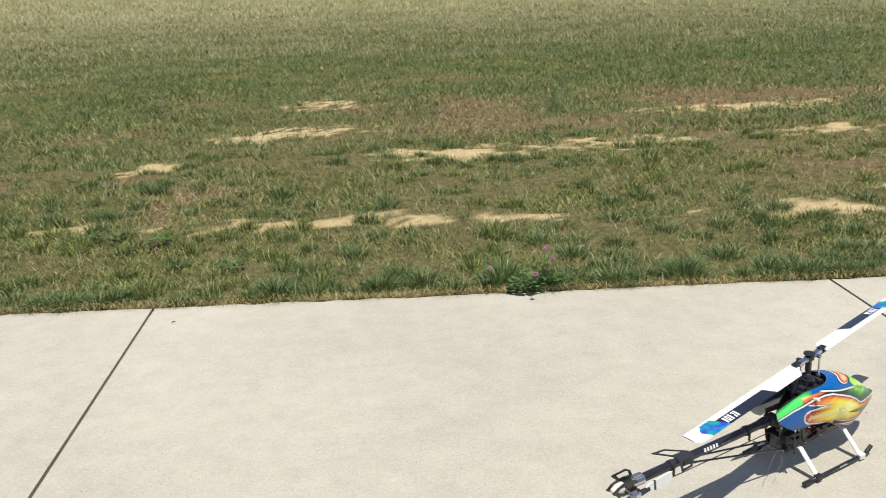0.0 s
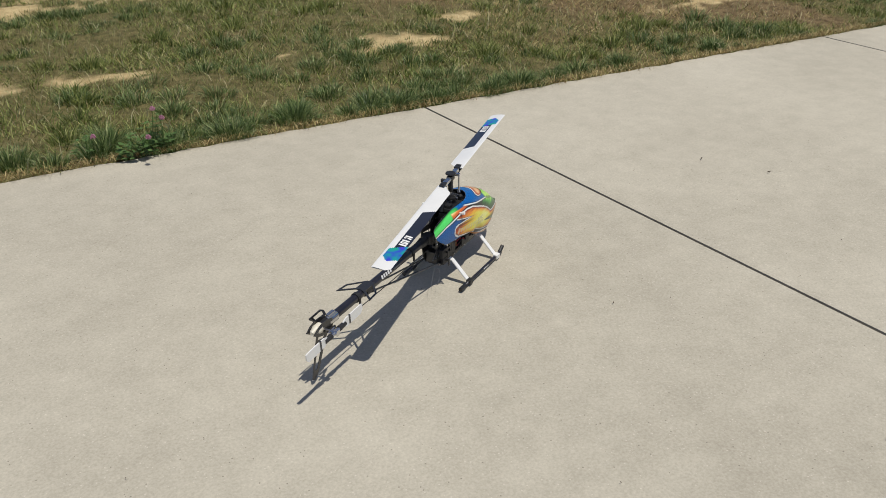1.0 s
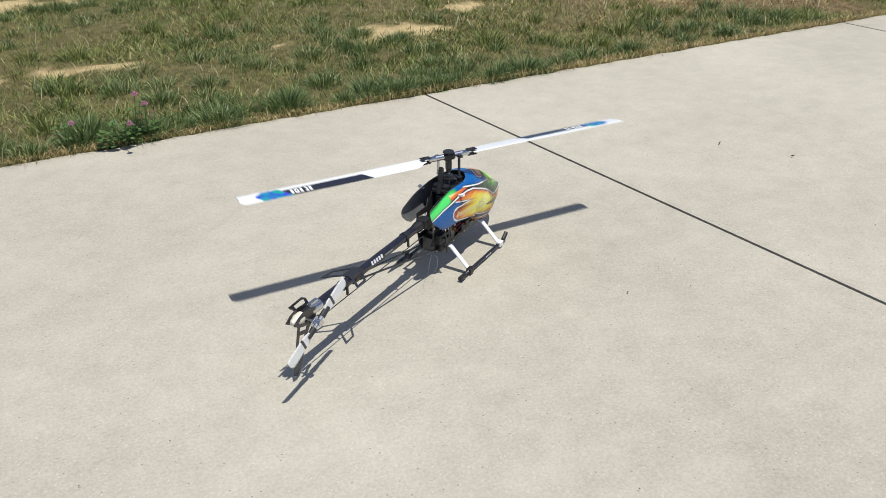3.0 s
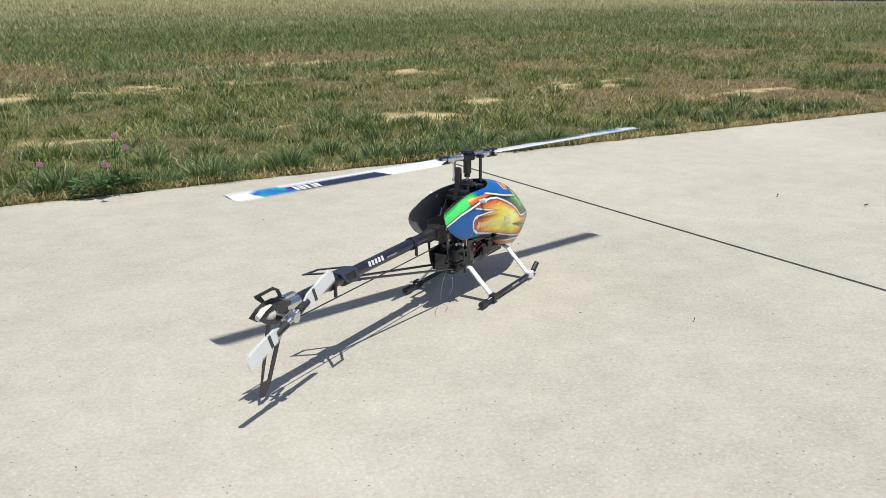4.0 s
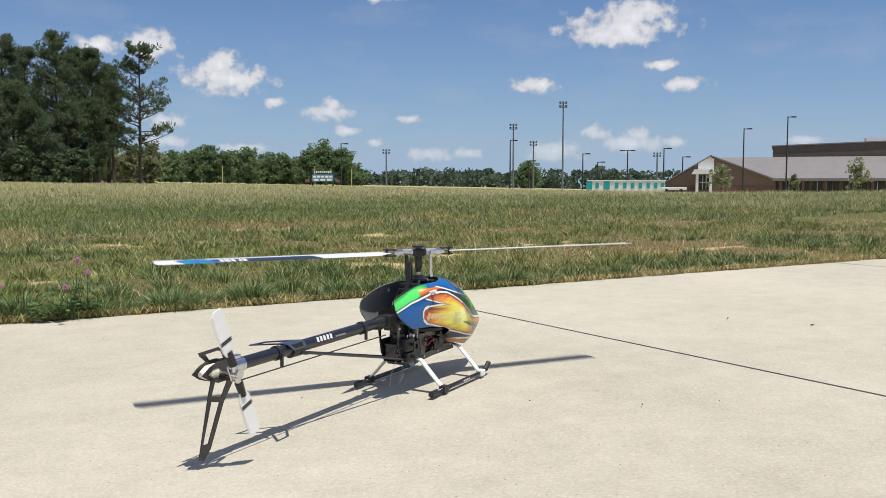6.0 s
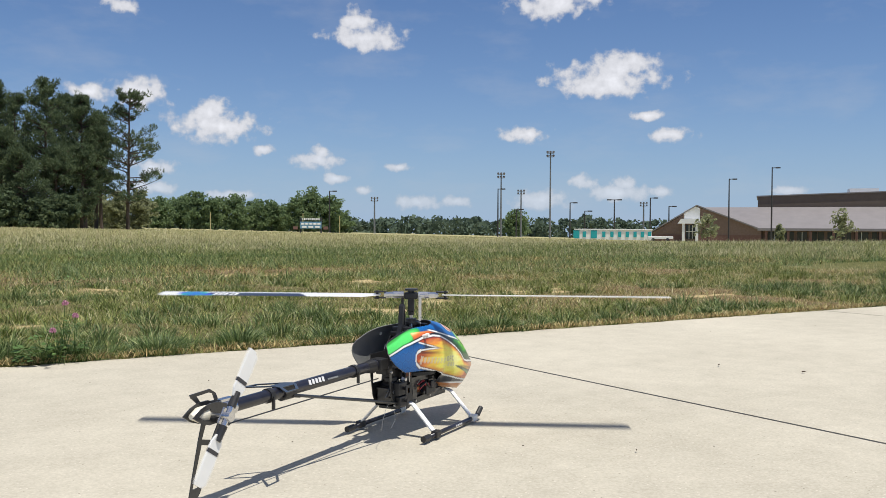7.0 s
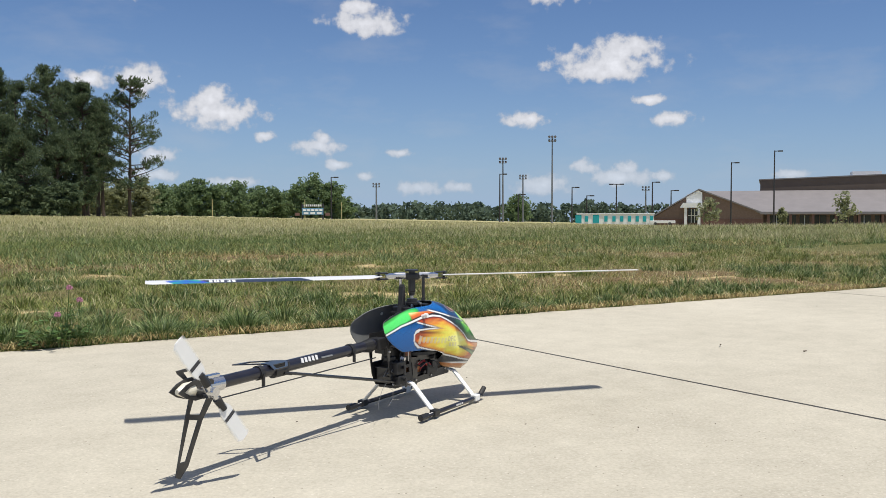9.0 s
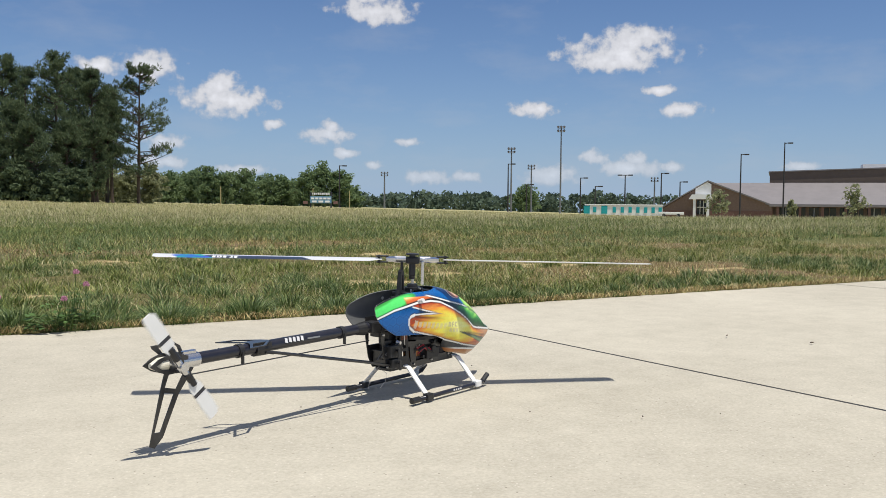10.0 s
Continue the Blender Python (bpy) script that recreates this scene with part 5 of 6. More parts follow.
        P("servo_arm", bm, PLASTIC, sv)
    bm = bmesh.new()
    rod(bm, (-0.015, 0, 0.083), (-0.015, 0, 0.125), 0.022, 0.022, 24)
    mo = P("motor", bm, DARK, smooth=False)
    bm = bmesh.new()
    rod(bm, (-0.015, 0, 0.09), (-0.015, 0, 0.104), 0.0226, 0.0226, 24)
    P("windings", bm, COPPER, mo)
    bm = bmesh.new()
    rod(bm, (-0.015, 0, 0.112), (-0.015, 0, 0.122), 0.0232, 0.0232, 24)
    P("motor_ring", bm, ALU, mo)
    bm = bmesh.new()
    rod(bm, (0.0, 0, 0.136), (0.0, 0, 0.144), 0.056, 0.056, 48)
    P("main_gear", bm, PLASTIC)
    bm = bmesh.new()
    box(bm, (0.1, 0, 0.1), (0.14, 0.044, 0.04), bevel=0.005)
    bat = P("battery", bm, DARK)
    bm = bmesh.new()
    box(bm, (0.08, 0, 0.1), (0.014, 0.046, 0.042), bevel=0.002)
    P("strap", bm, PLASTIC, bat)
    bm = bmesh.new()
    box(bm, (0.03, -0.03, 0.094), (0.05, 0.008, 0.026), bevel=0.002)
    P("speed_controller", bm, PLASTIC)
    for k, (y, m) in enumerate(((-0.033, RED), (-0.036, PLASTIC), (-0.03, RED))):
        bm = bmesh.new()
        tube(bm, [(-0.03, y, 0.1 + 0.006 * k), (-0.01, y - 0.004, 0.112 + 0.004 * k), (0.015, y, 0.108 - 0.006 * k), (0.03, y, 0.096)], 0.0022, 6)
        P("power_wire", bm, m)
    for x, z in ((-0.155, 0.19), (-0.155, 0.16), (-0.14, 0.08), (-0.11, 0.076), (-0.04, 0.074), (0.03, 0.076), (0.1, 0.082), (-0.1, 0.155), (-0.06, 0.15), (0.02, 0.14)):
        bm = bmesh.new()
        rod(bm, (x, -0.0275, z), (x, -0.031, z), 0.0032, 0.0026, 10)
        P("screw", bm, STEEL)
    # linkages and small fittings on both flanks
    rnd = random.Random(3)
    for s in (-1, 1):
        for k in range(9):
            x, z = rnd.uniform(-0.13, 0.06), rnd.uniform(0.085, 0.165)
            bm = bmesh.new()
            if k % 3 == 0:
                rod(bm, (x, s * 0.036, z), (x + rnd.uniform(-0.03, 0.03), s * 0.04, z + rnd.uniform(0.03, 0.06)), 0.0014, 0.0014, 8)
                P("linkage_rod", bm, STEEL)
            elif k % 3 == 1:
                rod(bm, (x, s * 0.028, z), (x, s * 0.037, z), rnd.uniform(0.004, 0.008), 0.004, 14)
                P("bearing_boss", bm, PLASTIC if k % 2 else ALU)
            else:
                box(bm, (x, s * 0.034, z), (rnd.uniform(0.012, 0.024), 0.01, rnd.uniform(0.008, 0.016)), bevel=0.0015)
                P("fitting", bm, PLASTIC)
    # landing gear
    for x in (-0.078, 0.122):
        for s in (-1, 1):
            bm = bmesh.new()
            pts = [(0.0, 0.079), (s * 0.03, 0.0785), (s * 0.044, 0.074), (s * 0.098, 0.018), (s * 0.107, 0.012)]
            for k in range(len(pts) - 1):
                (ya, za), (yb, zb) = pts[k], pts[k + 1]
                wa, wb = (0.016, 0.016) if k < 3 else (0.015, 0.012)
                n = Vector((0, -(zb - za), yb - ya)).normalized() * 0.003
                q = [bm.verts.new(v) for v in ((x - wa / 2, ya, za), (x + wa / 2, ya, za), (x + wb / 2, yb, zb), (x - wb / 2, yb, zb))]
                u = [bm.verts.new(v.co + n) for v in q]
                for f in ((q[0], q[1], q[2], q[3]), (u[3], u[2], u[1], u[0]), *((q[i], u[i], u[(i + 1) % 4], q[(i + 1) % 4]) for i in range(4))):
                    bm.faces.new(f)
            bmesh.ops.remove_doubles(bm, verts=bm.verts, dist=0.0003)
            bmesh.ops.recalc_face_normals(bm, faces=bm.faces)
            P("skid_strut", bm, GEARWHITE, label="white plastic strut")
    for s in (-1, 1):
        bm = bmesh.new()
        tube(bm, [(-0.134, s * 0.106, 0.0078), (0.0, s * 0.106, 0.0078), (0.133, s * 0.106, 0.0078), (0.151, s * 0.106, 0.0115), (0.165, s * 0.106, 0.021)], 0.0055, 12)
        sk = P("skid_tube", bm, BOOMBLACK, smooth=True)
        bm = bmesh.new()
        rod(bm, (-0.14, s * 0.106, 0.0078), (-0.112, s * 0.106, 0.0078), 0.0075, 0.0075, 12)
        P("end_cap", bm, PLASTIC, sk)
        bm = bmesh.new()
        rod(bm, (0.15, s * 0.106, 0.0112), (0.171, s * 0.106, 0.0265), 0.0068, 0.0065, 12)
        P("end_cap", bm, PLASTIC, sk)
        for x in (-0.078, 0.122):
            bm = bmesh.new()
            box(bm, (x, s * 0.107, 0.009), (0.024, 0.017, 0.0165), bevel=0.003)
            P("strut_clamp", bm, GEARWHITE if x > 0 else PLASTIC, sk)
        for k in range(4):
            bm = bmesh.new()
            box(bm, (0.02 + 0.009 * k, s * 0.1115, 0.009), (0.006, 0.0008, 0.004))
            P("marking", bm, SILVERMARK, sk)
    # boom
    bm = bmesh.new()
    rod(bm, (-0.17, 0, 0.179), (-0.705, 0, 0.171), 0.0122, 0.0122, 28)
    boom = P("tail_boom", bm, BOOMBLACK, smooth=False)
    for k in range(5):
        bm = bmesh.new()
        box(bm, (-0.448 + 0.0115 * k, -0.0107, 0.1812), (0.0068, 0.0012, 0.0105), pose(0, 0, 0, -28) @ pose(0, 0, 0, 0, 14))
        P("marking", bm, SILVERMARK, boom)
    bm = bmesh.new()
    box(bm, (-0.368, -0.0117, 0.1785), (0.038, 0.0012, 0.0035), pose(0, 0, 0, -16))
    P("marking", bm, GREY, boom)
    for x in (-0.272, -0.568):
        bm = bmesh.new()
        zz = 0.171 + 0.015 * (x + 0.705)
        rod(bm, (x - 0.006, 0, zz), (x + 0.006, 0, zz), 0.0145, 0.0145, 20)
        box(bm, (x, -0.013, zz - 0.013), (0.005, 0.006, 0.026), bevel=0.001)
        P("pushrod_guide", bm, PLASTIC, boom)
    bm = bmesh.new()
    rod(bm, (-0.19, -0.014, 0.15), (-0.7, -0.016, 0.146), 0.0014, 0.0014, 8)
    P("tail_pushrod", bm, CARBON)
    for s in (-1, 1):
        bm = bmesh.new()
        rod(bm, (-0.5, s * 0.012, 0.163), (-0.13, s * 0.03, 0.084), 0.0028, 0.0028, 10)
        br = P("boom_brace", bm, CARBON)
        bm = bmesh.new()
        rod(bm, (-0.507, s * 0.011, 0.1645), (-0.485, s * 0.013, 0.1595), 0.0042, 0.0036, 10)
        P("brace_end", bm, PLASTIC, br)
    # horizontal stabiliser
    bm = bmesh.new()
    plate(bm, [(-0.49, 0.0), (-0.498, 0.014), (-0.54, 0.052), (-0.584, 0.056), (-0.55, 0.014), (-0.545, 0.0), (-0.55, -0.014), (-0.584, -0.056), (-0.54, -0.052), (-0.498, -0.014)], 0, 0.0022,
          [[(-0.508, 0.016), (-0.543, 0.047), (-0.57, 0.049), (-0.544, 0.016)], [(-0.508, -0.016), (-0.544, -0.016), (-0.57, -0.049), (-0.543, -0.047)]])
    bmesh.ops.transform(bm, matrix=Matrix.Translation((0, 0, 0.186)) @ Matrix.Rotation(radians(90), 4, "X") @ Matrix.Scale(-1, 4, (0, 0, 1)), verts=bm.verts)
    bmesh.ops.recalc_face_normals(bm, faces=bm.faces)
    st = P("horizontal_stabiliser", bm, CARBON)
    bm = bmesh.new()
    box(bm, (-0.515, 0, 0.18), (0.05, 0.028, 0.012), bevel=0.003)
    rod(bm, (-0.53, 0, 0.171), (-0.495, 0, 0.171), 0.0152, 0.0152, 20)
    P("stabiliser_mount", bm, PLASTIC, st)
    # tail
    bm = bmesh.new()
    plate(bm, [(-0.666, 0.16), (-0.732, 0.162), (-0.744, 0.121), (-0.770, 0.0135), (-0.759, 0.0085), (-0.740, 0.027), (-0.704, 0.105), (-0.67, 0.15)], 0.014, 0.002,
          [[(-0.69, 0.149), (-0.724, 0.15), (-0.735, 0.122), (-0.71, 0.116)], [(-0.715, 0.107), (-0.736, 0.112), (-0.759, 0.038), (-0.746, 0.038)]])
    P("tail_fin", bm, CARBON)
    bm = bmesh.new()
    plate(bm, [(-0.69, 0.18), (-0.7, 0.2), (-0.715, 0.209), (-0.765, 0.206), (-0.762, 0.2), (-0.744, 0.185)], 0.014, 0.002, [[(-0.702, 0.187), (-0.708, 0.2), (-0.718, 0.203), (-0.748, 0.201), (-0.737, 0.187)]])
    P("tail_guard", bm, CARBON)
    bm = bmesh.new()
    rod(bm, (-0.67, 0, 0.171), (-0.71, 0, 0.171), 0.0145, 0.0145, 24)
    box(bm, (-0.69, 0, 0.186), (0.03, 0.01, 0.01), bevel=0.002)
    tc = P("tail_case", bm, ALU)
    bm = bmesh.new()
    box(bm, (-0.722, 0, 0.171), (0.036, 0.018, 0.022), bevel=0.004)
    P("gear_housing", bm, PLASTIC, tc)
    for y in (-0.0125, 0.0115):
        bm = bmesh.new()
        plate(bm, [(-0.7, 0.183), (-0.722, 0.19), (-0.745, 0.19), (-0.766, 0.183), (-0.784, 0.171), (-0.766, 0.159), (-0.745, 0.152), (-0.722, 0.153), (-0.7, 0.159)], y, 0.0025,
              [[(-0.742, 0.181), (-0.757, 0.179), (-0.77, 0.171), (-0.757, 0.163), (-0.742, 0.161)]])
        P("side_plate", bm, CARBON, tc)
    bm = bmesh.new()
    rod(bm, (-0.738, 0, 0.171), (-0.757, 0, 0.171), 0.0142, 0.0138, 24)
    rod(bm, (-0.757, 0, 0.171), (-0.776, 0, 0.171), 0.0138, 0.005, 24)
    P("bearing_cap", bm, CREAM, tc)
    bm = bmesh.new()
    rod(bm, (-0.74, 0.01, 0.171), (-0.74, -0.058, 0.171), 0.003, 0.003, 12)
    P("tail_shaft", bm, STEEL)
    bm = bmesh.new()
    box(bm, (-0.716, -0.02, 0.158), (0.036, 0.006, 0.008), bevel=0.002)
    rod(bm, (-0.7, -0.018, 0.146), (-0.735, -0.032, 0.16), 0.003, 0.003, 8)
    P("pitch_lever", bm, PLASTIC)
    bm = bmesh.new()
    rod(bm, (0, -0.01, 0), (0, 0.008, 0), 0.009, 0.007, 16)
    rod(bm, (-0.03, 0, 0), (0.03, 0, 0), 0.0055, 0.0055, 14)
    box(bm, (0, 0.012, 0), (0.03, 0.004, 0.008), bevel=0.001)
    tail_rotor = P("tail_rotor", bm, ALU)
    tail_rotor.matrix_basis = pose(-0.74, -0.05, 0.171)
    for s in (1, -1):
        bm = bmesh.new()
        rod(bm, (s * 0.018, 0, 0), (s * 0.046, 0, 0), 0.008, 0.0065, 12)
        P("tail_grip", bm, PLASTIC, tail_rotor)
        bm = bmesh.new()
        rows = []
        for r, a, b in ((0.036, -0.006, 0.008), (0.05, -0.013, 0.014), (0.095, -0.0145, 0.0145), (0.12, -0.0135, 0.014), (0.127, -0.005, 0.012)):
            rows.append([bm.verts.new((s * r, y, z)) for y, z in ((0.0016, a), (0.0016, b), (-0.0016, b), (-0.0016, a))])
        for i in range(len(rows) - 1):
            for k in range(4):
                f = bm.faces.new((rows[i][k], rows[i][(k + 1) % 4], rows[i + 1][(k + 1) % 4], rows[i + 1][k]))
        bm.faces.new(rows[0])
        bm.faces.new(rows[-1])
        # black band
        box(bm, (s * 0.066, 0, 0.0005), (0.007, 0.0042, 0.0275))
        for f in list(bm.faces)[-6:]:
            f.material_index = 1
        bmesh.ops.recalc_face_normals(bm, faces=bm.faces)
        P("tail_blade", bm, [BLADEWHITE, BLADEBLACK], tail_rotor, "white tail blade with a black band")
    # mast and head
    bm = bmesh.new()
    rod(bm, (HEAD_X, 0, 0.13), (HEAD_X, 0, 0.335), 0.0042, 0.0042, 14)
    P("mast", bm, STEEL)
    bm = bmesh.new()
    rod(bm, (HEAD_X, 0, 0.259), (HEAD_X, 0, 0.265), 0.021, 0.021, 24)
    rod(bm, (HEAD_X, 0, 0.265), (HEAD_X, 0, 0.273), 0.014, 0.013, 24)
    sw = P("swashplate", bm, PLASTIC)
    for a in (30, 150, 270):
        bm = bmesh.new()
        c, d = math.cos(radians(a)), math.sin(radians(a))
        rod(bm, (HEAD_X + 0.018 * c, 0.018 * d, 0.262), (HEAD_X + 0.027 * c, 0.027 * d, 0.262), 0.003, 0.003, 8)
        P("ball_link", bm, STEEL, sw)
    for x, y in ((-0.022, -0.014), (0.024, -0.012), (0.0, 0.026)):
        bm = bmesh.new()
        rod(bm, (HEAD_X + x, y, 0.262), (HEAD_X + x * 1.4, y * 1.2, 0.2), 0.0018, 0.0018, 8)
        P("servo_link", bm, STEEL)
    bm = bmesh.new()
    plate(bm, [(-0.078, 0.235), (-0.046, 0.235), (-0.051, 0.262), (-0.053, 0.306), (-0.058, 0.312), (-0.063, 0.306), (-0.068, 0.262)], 0.0, 0.012, [[(-0.06, 0.26), (-0.055, 0.26), (-0.0565, 0.298), (-0.0595, 0.298)]])
    P("anti_rotation_bracket", bm, PLASTIC)
    bm = bmesh.new()
    box(bm, (0, 0, -0.002), (0.034, 0.02, 0.017), bevel=0.004)
    rod(bm, (0, 0, 0.004), (0, 0, 0.0135), 0.008, 0.008, 16)
    rod(bm, (0, 0, 0.0115), (0, 0, 0.0155), 0.017, 0.016, 28)
    box(bm, (0, 0, -0.024), (0.016, 0.014, 0.036), bevel=0.003)
    rod(bm, (0, 0, -0.05), (0, 0, -0.042), 0.0075, 0.0075, 16)
    main_rotor = P("main_rotor", bm, PLASTIC)
    main_rotor.matrix_basis = pose(HEAD_X, 0, HEAD_Z)
    for s in (1, -1):
        bm = bmesh.new()
        rod(bm, (s * 0.018, 0, 0), (s * 0.046, 0, 0), 0.0085, 0.0085, 14)
        box(bm, (s * 0.055, 0, 0), (0.026, 0.017, 0.0135), bevel=0.004)
        grip = P("blade_grip", bm, ALU, main_rotor)
        bm = bmesh.new()
        for z in (-0.0075, 0.0075):
            box(bm, (s * 0.077, 0, z), (0.03, 0.018, 0.003), bevel=0.001)
        rod(bm, (s * 0.085, 0, 0.0105), (s * 0.085, 0, -0.0105), 0.0035, 0.0035, 10)
        P("blade_clamp", bm, PLASTIC, grip)
        bm = bmesh.new()
        box(bm, (s * 0.03, -s * 0.014, -0.001), (0.012, 0.016, 0.008), bevel=0.001)
        box(bm, (s * 0.024, -s * 0.0205, -0.03), (0.0075, 0.0045, 0.056), bevel=0.0015)
        rod(bm, (s * 0.024, -s * 0.025, -0.058), (s * 0.024, -s * 0.016, -0.058), 0.0042, 0.0042, 10)
        P("control_arm", bm, ALU if s > 0 else PLASTIC, main_rotor)
        build_blade("blade", main_rotor, pose(0, 0, 0, -5, 0, 0 if s > 0 else 180))
    # loose receiver wires
    for pts in ([(-0.17, -0.03, 0.088), (-0.2, -0.04, 0.08), (-0.225, -0.048, 0.06), (-0.232, -0.05, 0.04)], [(-0.16, -0.02, 0.08), (-0.15, -0.035, 0.068), (-0.165, -0.045, 0.052), (-0.19, -0.05, 0.04)]):
        bm = bmesh.new()
        tube(bm, pts, 0.0005, 5)
        P("aerial_wire", bm, WIRE)
    return heli, main_rotor, tail_rotor


heli, main_rotor, tail_rotor = build_helicopter()


# ---------------------------------------------------------------- small things on the ground
# foot x, y, height, seed, lean of the blossom
CLOVERS = [(-1.4, 0.14, 0.14, 1, 0.002, -0.16), (-1.33, 0.17, 0.225, 2, -0.006, -0.09), (-1.29, 0.16, 0.178, 3, -0.011, -0.08), (-1.61, 0.2, 0.145, 4, 0.017, -0.1)]


def build_clover(x, y, h, seed, lx, ly):
    rnd = random.Random(seed)
    root = empty("clover", pose(x, y, -0.01), "pink clover blossom among leaves at the pavement edge", "flower", "clover blossoms")
    bm = bmesh.new()
    tube(bm, [(0, 0, 0), (lx * 0.4, ly * 0.4, h * 0.5), (lx, ly, h)], 0.0013, 5)
    part("stem", bm, LEAF, root)
    bm = bmesh.new()
    for k in range(70):
        u, a = rnd.uniform(-0.5, 1), rnd.uniform(0, 2 * math.pi)
        q = math.sqrt(1 - u * u)
        d = Vector((q * math.cos(a), q * math.sin(a), u))
        c = Vector((lx, ly, h)) + d * 0.0045
        rod(bm, c, c + d * rnd.uniform(0.005, 0.0085), 0.0013, 0.0022, 4)
    part("blossom", bm, PINK, root)
    for k in range(9):
        bm = bmesh.new()
        a, r, z = rnd.uniform(0, 2 * math.pi), rnd.uniform(0.015, 0.055), rnd.uniform(0.3, 0.8) * h
        for j in range(3):
            b = a + j * 2.1
            c = Vector((r * math.cos(a), r * math.sin(a), z))
            d, w = Vector((math.cos(b), math.sin(b), 0.2)) * 0.017, Vector((-math.sin(b), math.cos(b), 0)) * 0.008
            bm.faces.new([bm.verts.new(v) for v in (c, c + d * 0.6 + w, c + d + w * 0.3, c + d - w * 0.3, c + d * 0.6 - w)])
        tube(bm, [(0, 0, 0), (r * 0.6 * math.cos(a), r * 0.6 * math.sin(a), z * 0.6), (r * math.cos(a), r * math.sin(a), z)], 0.0009, 4)
        part("leaf", bm, LEAF, root)


for x, y, h, s, lx, ly in CLOVERS:
    build_clover(x, y, h, s, lx, ly)


def build_weed(x, y, radius, count, seed):
    rnd = random.Random(seed)
    bm = bmesh.new()
    for k in range(count):
        a, r, z = rnd.uniform(0, 2 * math.pi), radius * math.sqrt(rnd.random()), rnd.uniform(0.008, 0.06)
        b, l = a + rnd.uniform(-0.8, 0.8), rnd.uniform(0.018, 0.035)
        c = Vector((r * math.cos(a), r * math.sin(a) * 0.6, z))
        d, w = Vector((math.cos(b), math.sin(b), rnd.uniform(-0.3, 0.5))) * l, Vector((-math.sin(b), math.cos(b), rnd.uniform(-0.3, 0.3))) * l * 0.33
        bm.faces.new([bm.verts.new(v) for v in (c, c + d * 0.5 + w, c + d, c + d * 0.5 - w)])
    ob = part("weed", bm, LEAF)
    ob.matrix_basis = pose(x, y, 0)
    tagged(ob, "low dark broad-leaved weed at the pavement edge", "weed", "weeds")


for x, y, r, n, s in ((-1.42, 0.12, 0.075, 110, 1), (-1.3, 0.17, 0.06, 70, 2), (-3.75, 1.5, 0.1, 90, 3), (-3.4, 1.35, 0.08, 80, 4), (-0.4, 4.4, 0.12, 90, 7), (-2.9, 0.75, 0.07, 70, 8)):
    build_weed(x, y, r, n, s)


def build_scrap(x, y, length, seed, name="twig", label="dark dry twig lying on the concrete"):
    rnd = random.Random(seed)
    bm = bmesh.new()
    a = rnd.uniform(0, math.pi)
    n = max(3, int(length / 0.008))
    tube(bm, [((k / n - 0.5) * length * math.cos(a) + rnd.uniform(-0.1, 0.1) * length, (k / n - 0.5) * length * math.sin(a), 0.0004 + min(0.0022, 0.13 * length)) for k in range(n + 1)], [0.0004 + min(0.0022, 0.13 * length) * math.sin(math.pi * (k + 0.5) / (n + 1)) for k in range(n + 1)], 6)
    ob = part(name, bm, DEBRIS)
    ob.matrix_basis = pose(x, y, 0)
    tagged(ob, label, name, "scraps on the concrete")


for x, y, l, s in ((0.616, -1.276, 0.022, 1), (0.735, -1.538, 0.018, 2), (-3.05, 0.05, 0.02, 3), (-0.55, -1.95, 0.01, 4)):
    build_scrap(x, y, l, s)
rs = random.Random(8)
for k in range(40):
    build_scrap(rs.uniform(-3.4, 2.4), rs.uniform(-3.0, -0.3), rs.uniform(0.003, 0.006), 20 + k, "crumb", "tiny dark crumb of dirt on the concrete")


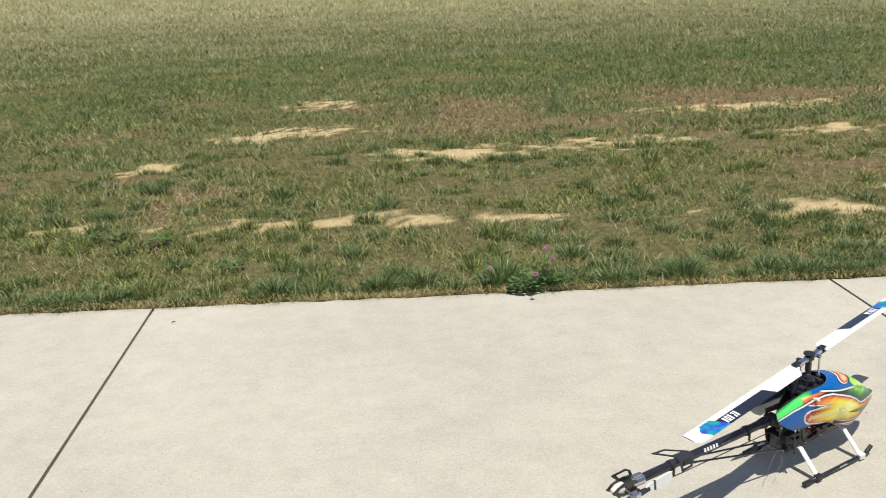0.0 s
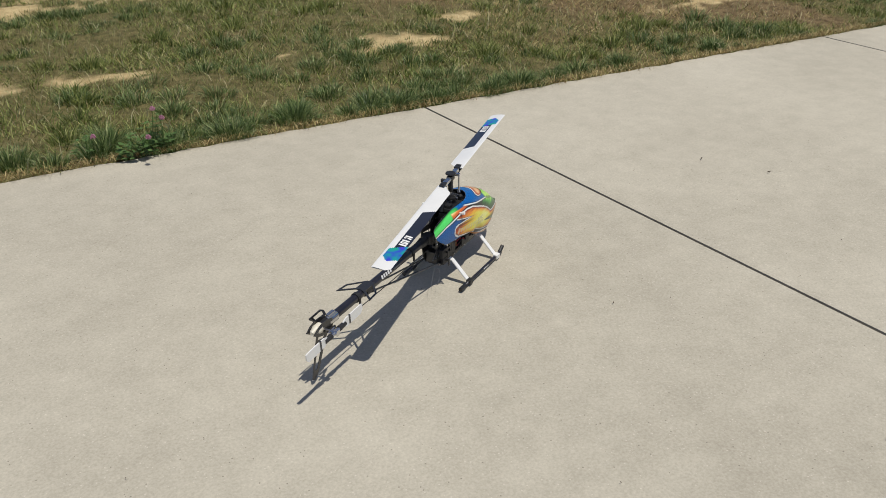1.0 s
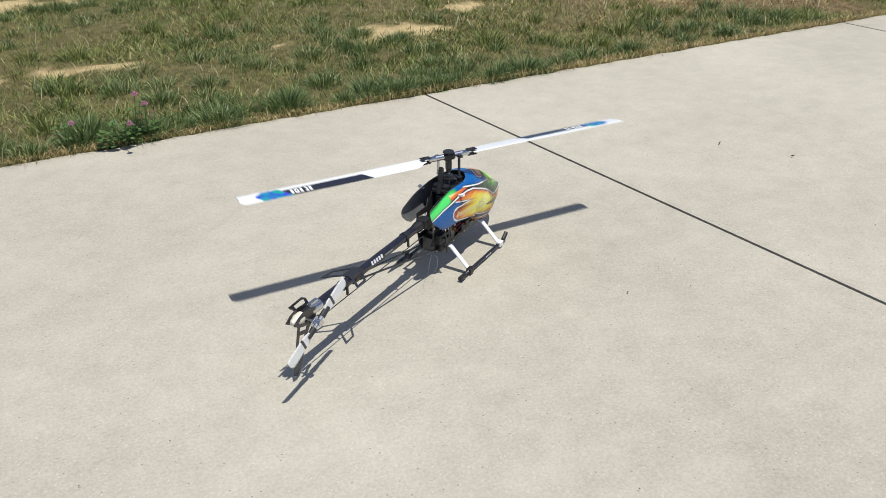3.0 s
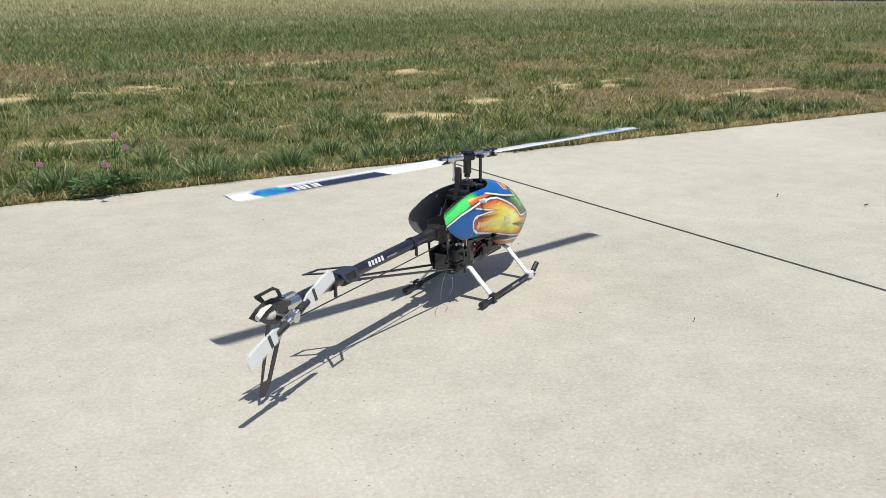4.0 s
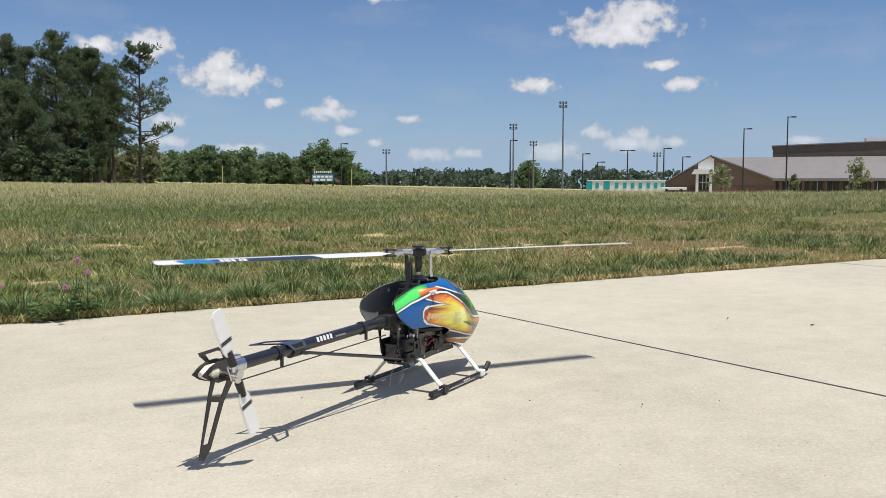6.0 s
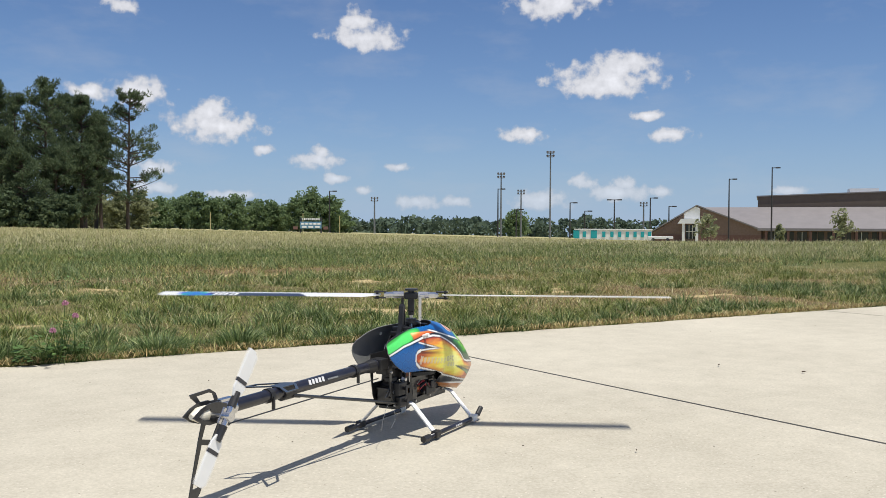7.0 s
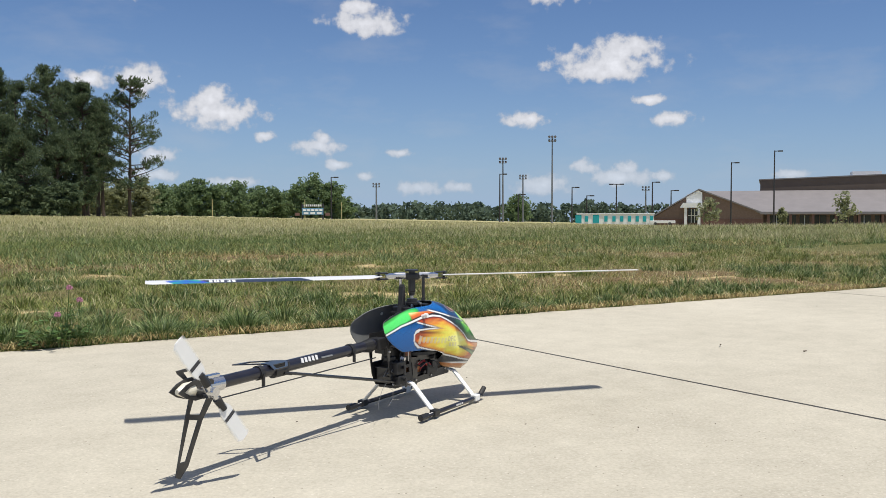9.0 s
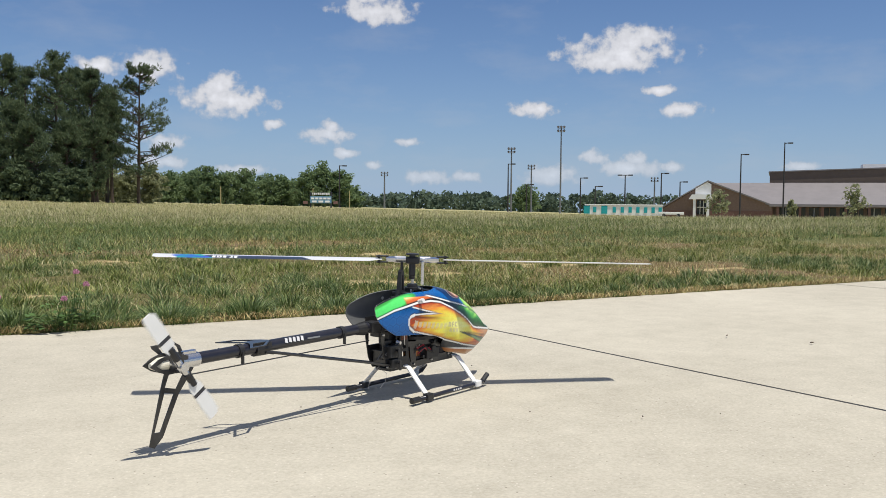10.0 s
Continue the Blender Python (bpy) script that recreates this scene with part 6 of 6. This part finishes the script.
# ---------------------------------------------------------------- what moves
def motions():
    stand = [(0.0, -0.8356, -1.4681, 27.2), (8.0, -0.8356, -1.4681, 27.2), (8.5, -0.832, -1.462, 25.9), (9.0, -0.835, -1.46, 23.95), (9.5, -0.832, -1.445, 19.9), (10.0, -0.8246, -1.4233, 17.55)]
    yaw = [(t, a) for t, x, y, a in stand]
    walk(heli, [(t, pose(x, y, 0, 0, 0, a)) for t, x, y, a in stand])
    # bearing of the main blades, every tenth of a second
    seen = [(0.0, 38), (1.0, 38)]
    for start, angles in ((1.1, (21, 166, 120, 75, 21, 146, 93, 36, 155, 94, 30, 140, 73, 1, 107, 28, 121)),
                          (3.8, (80, 135, 8, 55, 99, 135, 171, 17, 38, 55, 67, 74, 77, 77, 66, 0, 52, 76, 80, 73, 53, 26, 171, 123, 75)),
                          (7.3, (76, 149, 32, 85, 125, 165, 21, 55, 60, 44, 20, 166, 129, 87, 39, 161, 90, 163, 44, 87, 114, 144, 156, 157, 148, 120, 70, 155))):
        seen += [(start + 0.1 * k, a) for k, a in enumerate(angles)]
    rows, total, last_t, last_a = [], 38.0, 0.0, 38
    rows.append((0.0, total))
    for t, a in seen[1:]:
        n = round((t - last_t) * 30)
        step = (last_a - a) % 180
        if t < 1.05:
            step = 0
        elif n > 30:
            rate = 103 if t < 5 else 262
            whole = rate * (t - last_t) * 10
            step += 180 * round((whole - step) / 180)
        elif t > 3.8 and step < 90:
            step += 180
        if step == 0:
            rows.append((t, total))
        else:
            for k in range(1, n + 1):
                rows.append((last_t + k / 30, total - step * k / n))
        total, last_t, last_a = total - step, t, a
    ys = [y[0] for y in yaw], [y[1] for y in yaw]
    tip = Vector((0.79, 0.61, 0))
    walk(main_rotor, [(t, pose(HEAD_X, 0, HEAD_Z + 0.004 * float(smoothstep(9.5, 10, t))) @ Matrix.Rotation(radians(1.35 * float(smoothstep(9.55, 10, t))), 4, tip) @ pose(0, 0, 0, 0, 0, a - interp(t, *ys))) for t, a in rows])
    # tail blades
    tail = [(0, 6), (1.0, 4), (1.5, 20), (2.0, 30), (2.5, -61), (4.0, 21), (4.5, -20), (5.0, -16), (5.5, 120), (6.0, 112), (7.5, 118), (8.0, 52), (8.5, 62), (9.0, 128), (9.5, 60), (10.0, 125)]
    rows, total = [(0.0, 6.0)], 6.0
    for (t0, a0), (t1, a1) in zip(tail, tail[1:]):
        n = round((t1 - t0) * 30)
        step = (a0 - a1) % 180
        if t1 > 1.05:
            step += 180 * round(((40 if t1 < 2.6 else 78) * n - step) / 180)
        for k in range(1, n + 1):
            rows.append((t0 + k / 30, total - step * k / n))
        total -= step
    walk(tail_rotor, [(t, pose(-0.74, -0.05, 0.171, 0, -a, 0)) for t, a in rows])


motions()
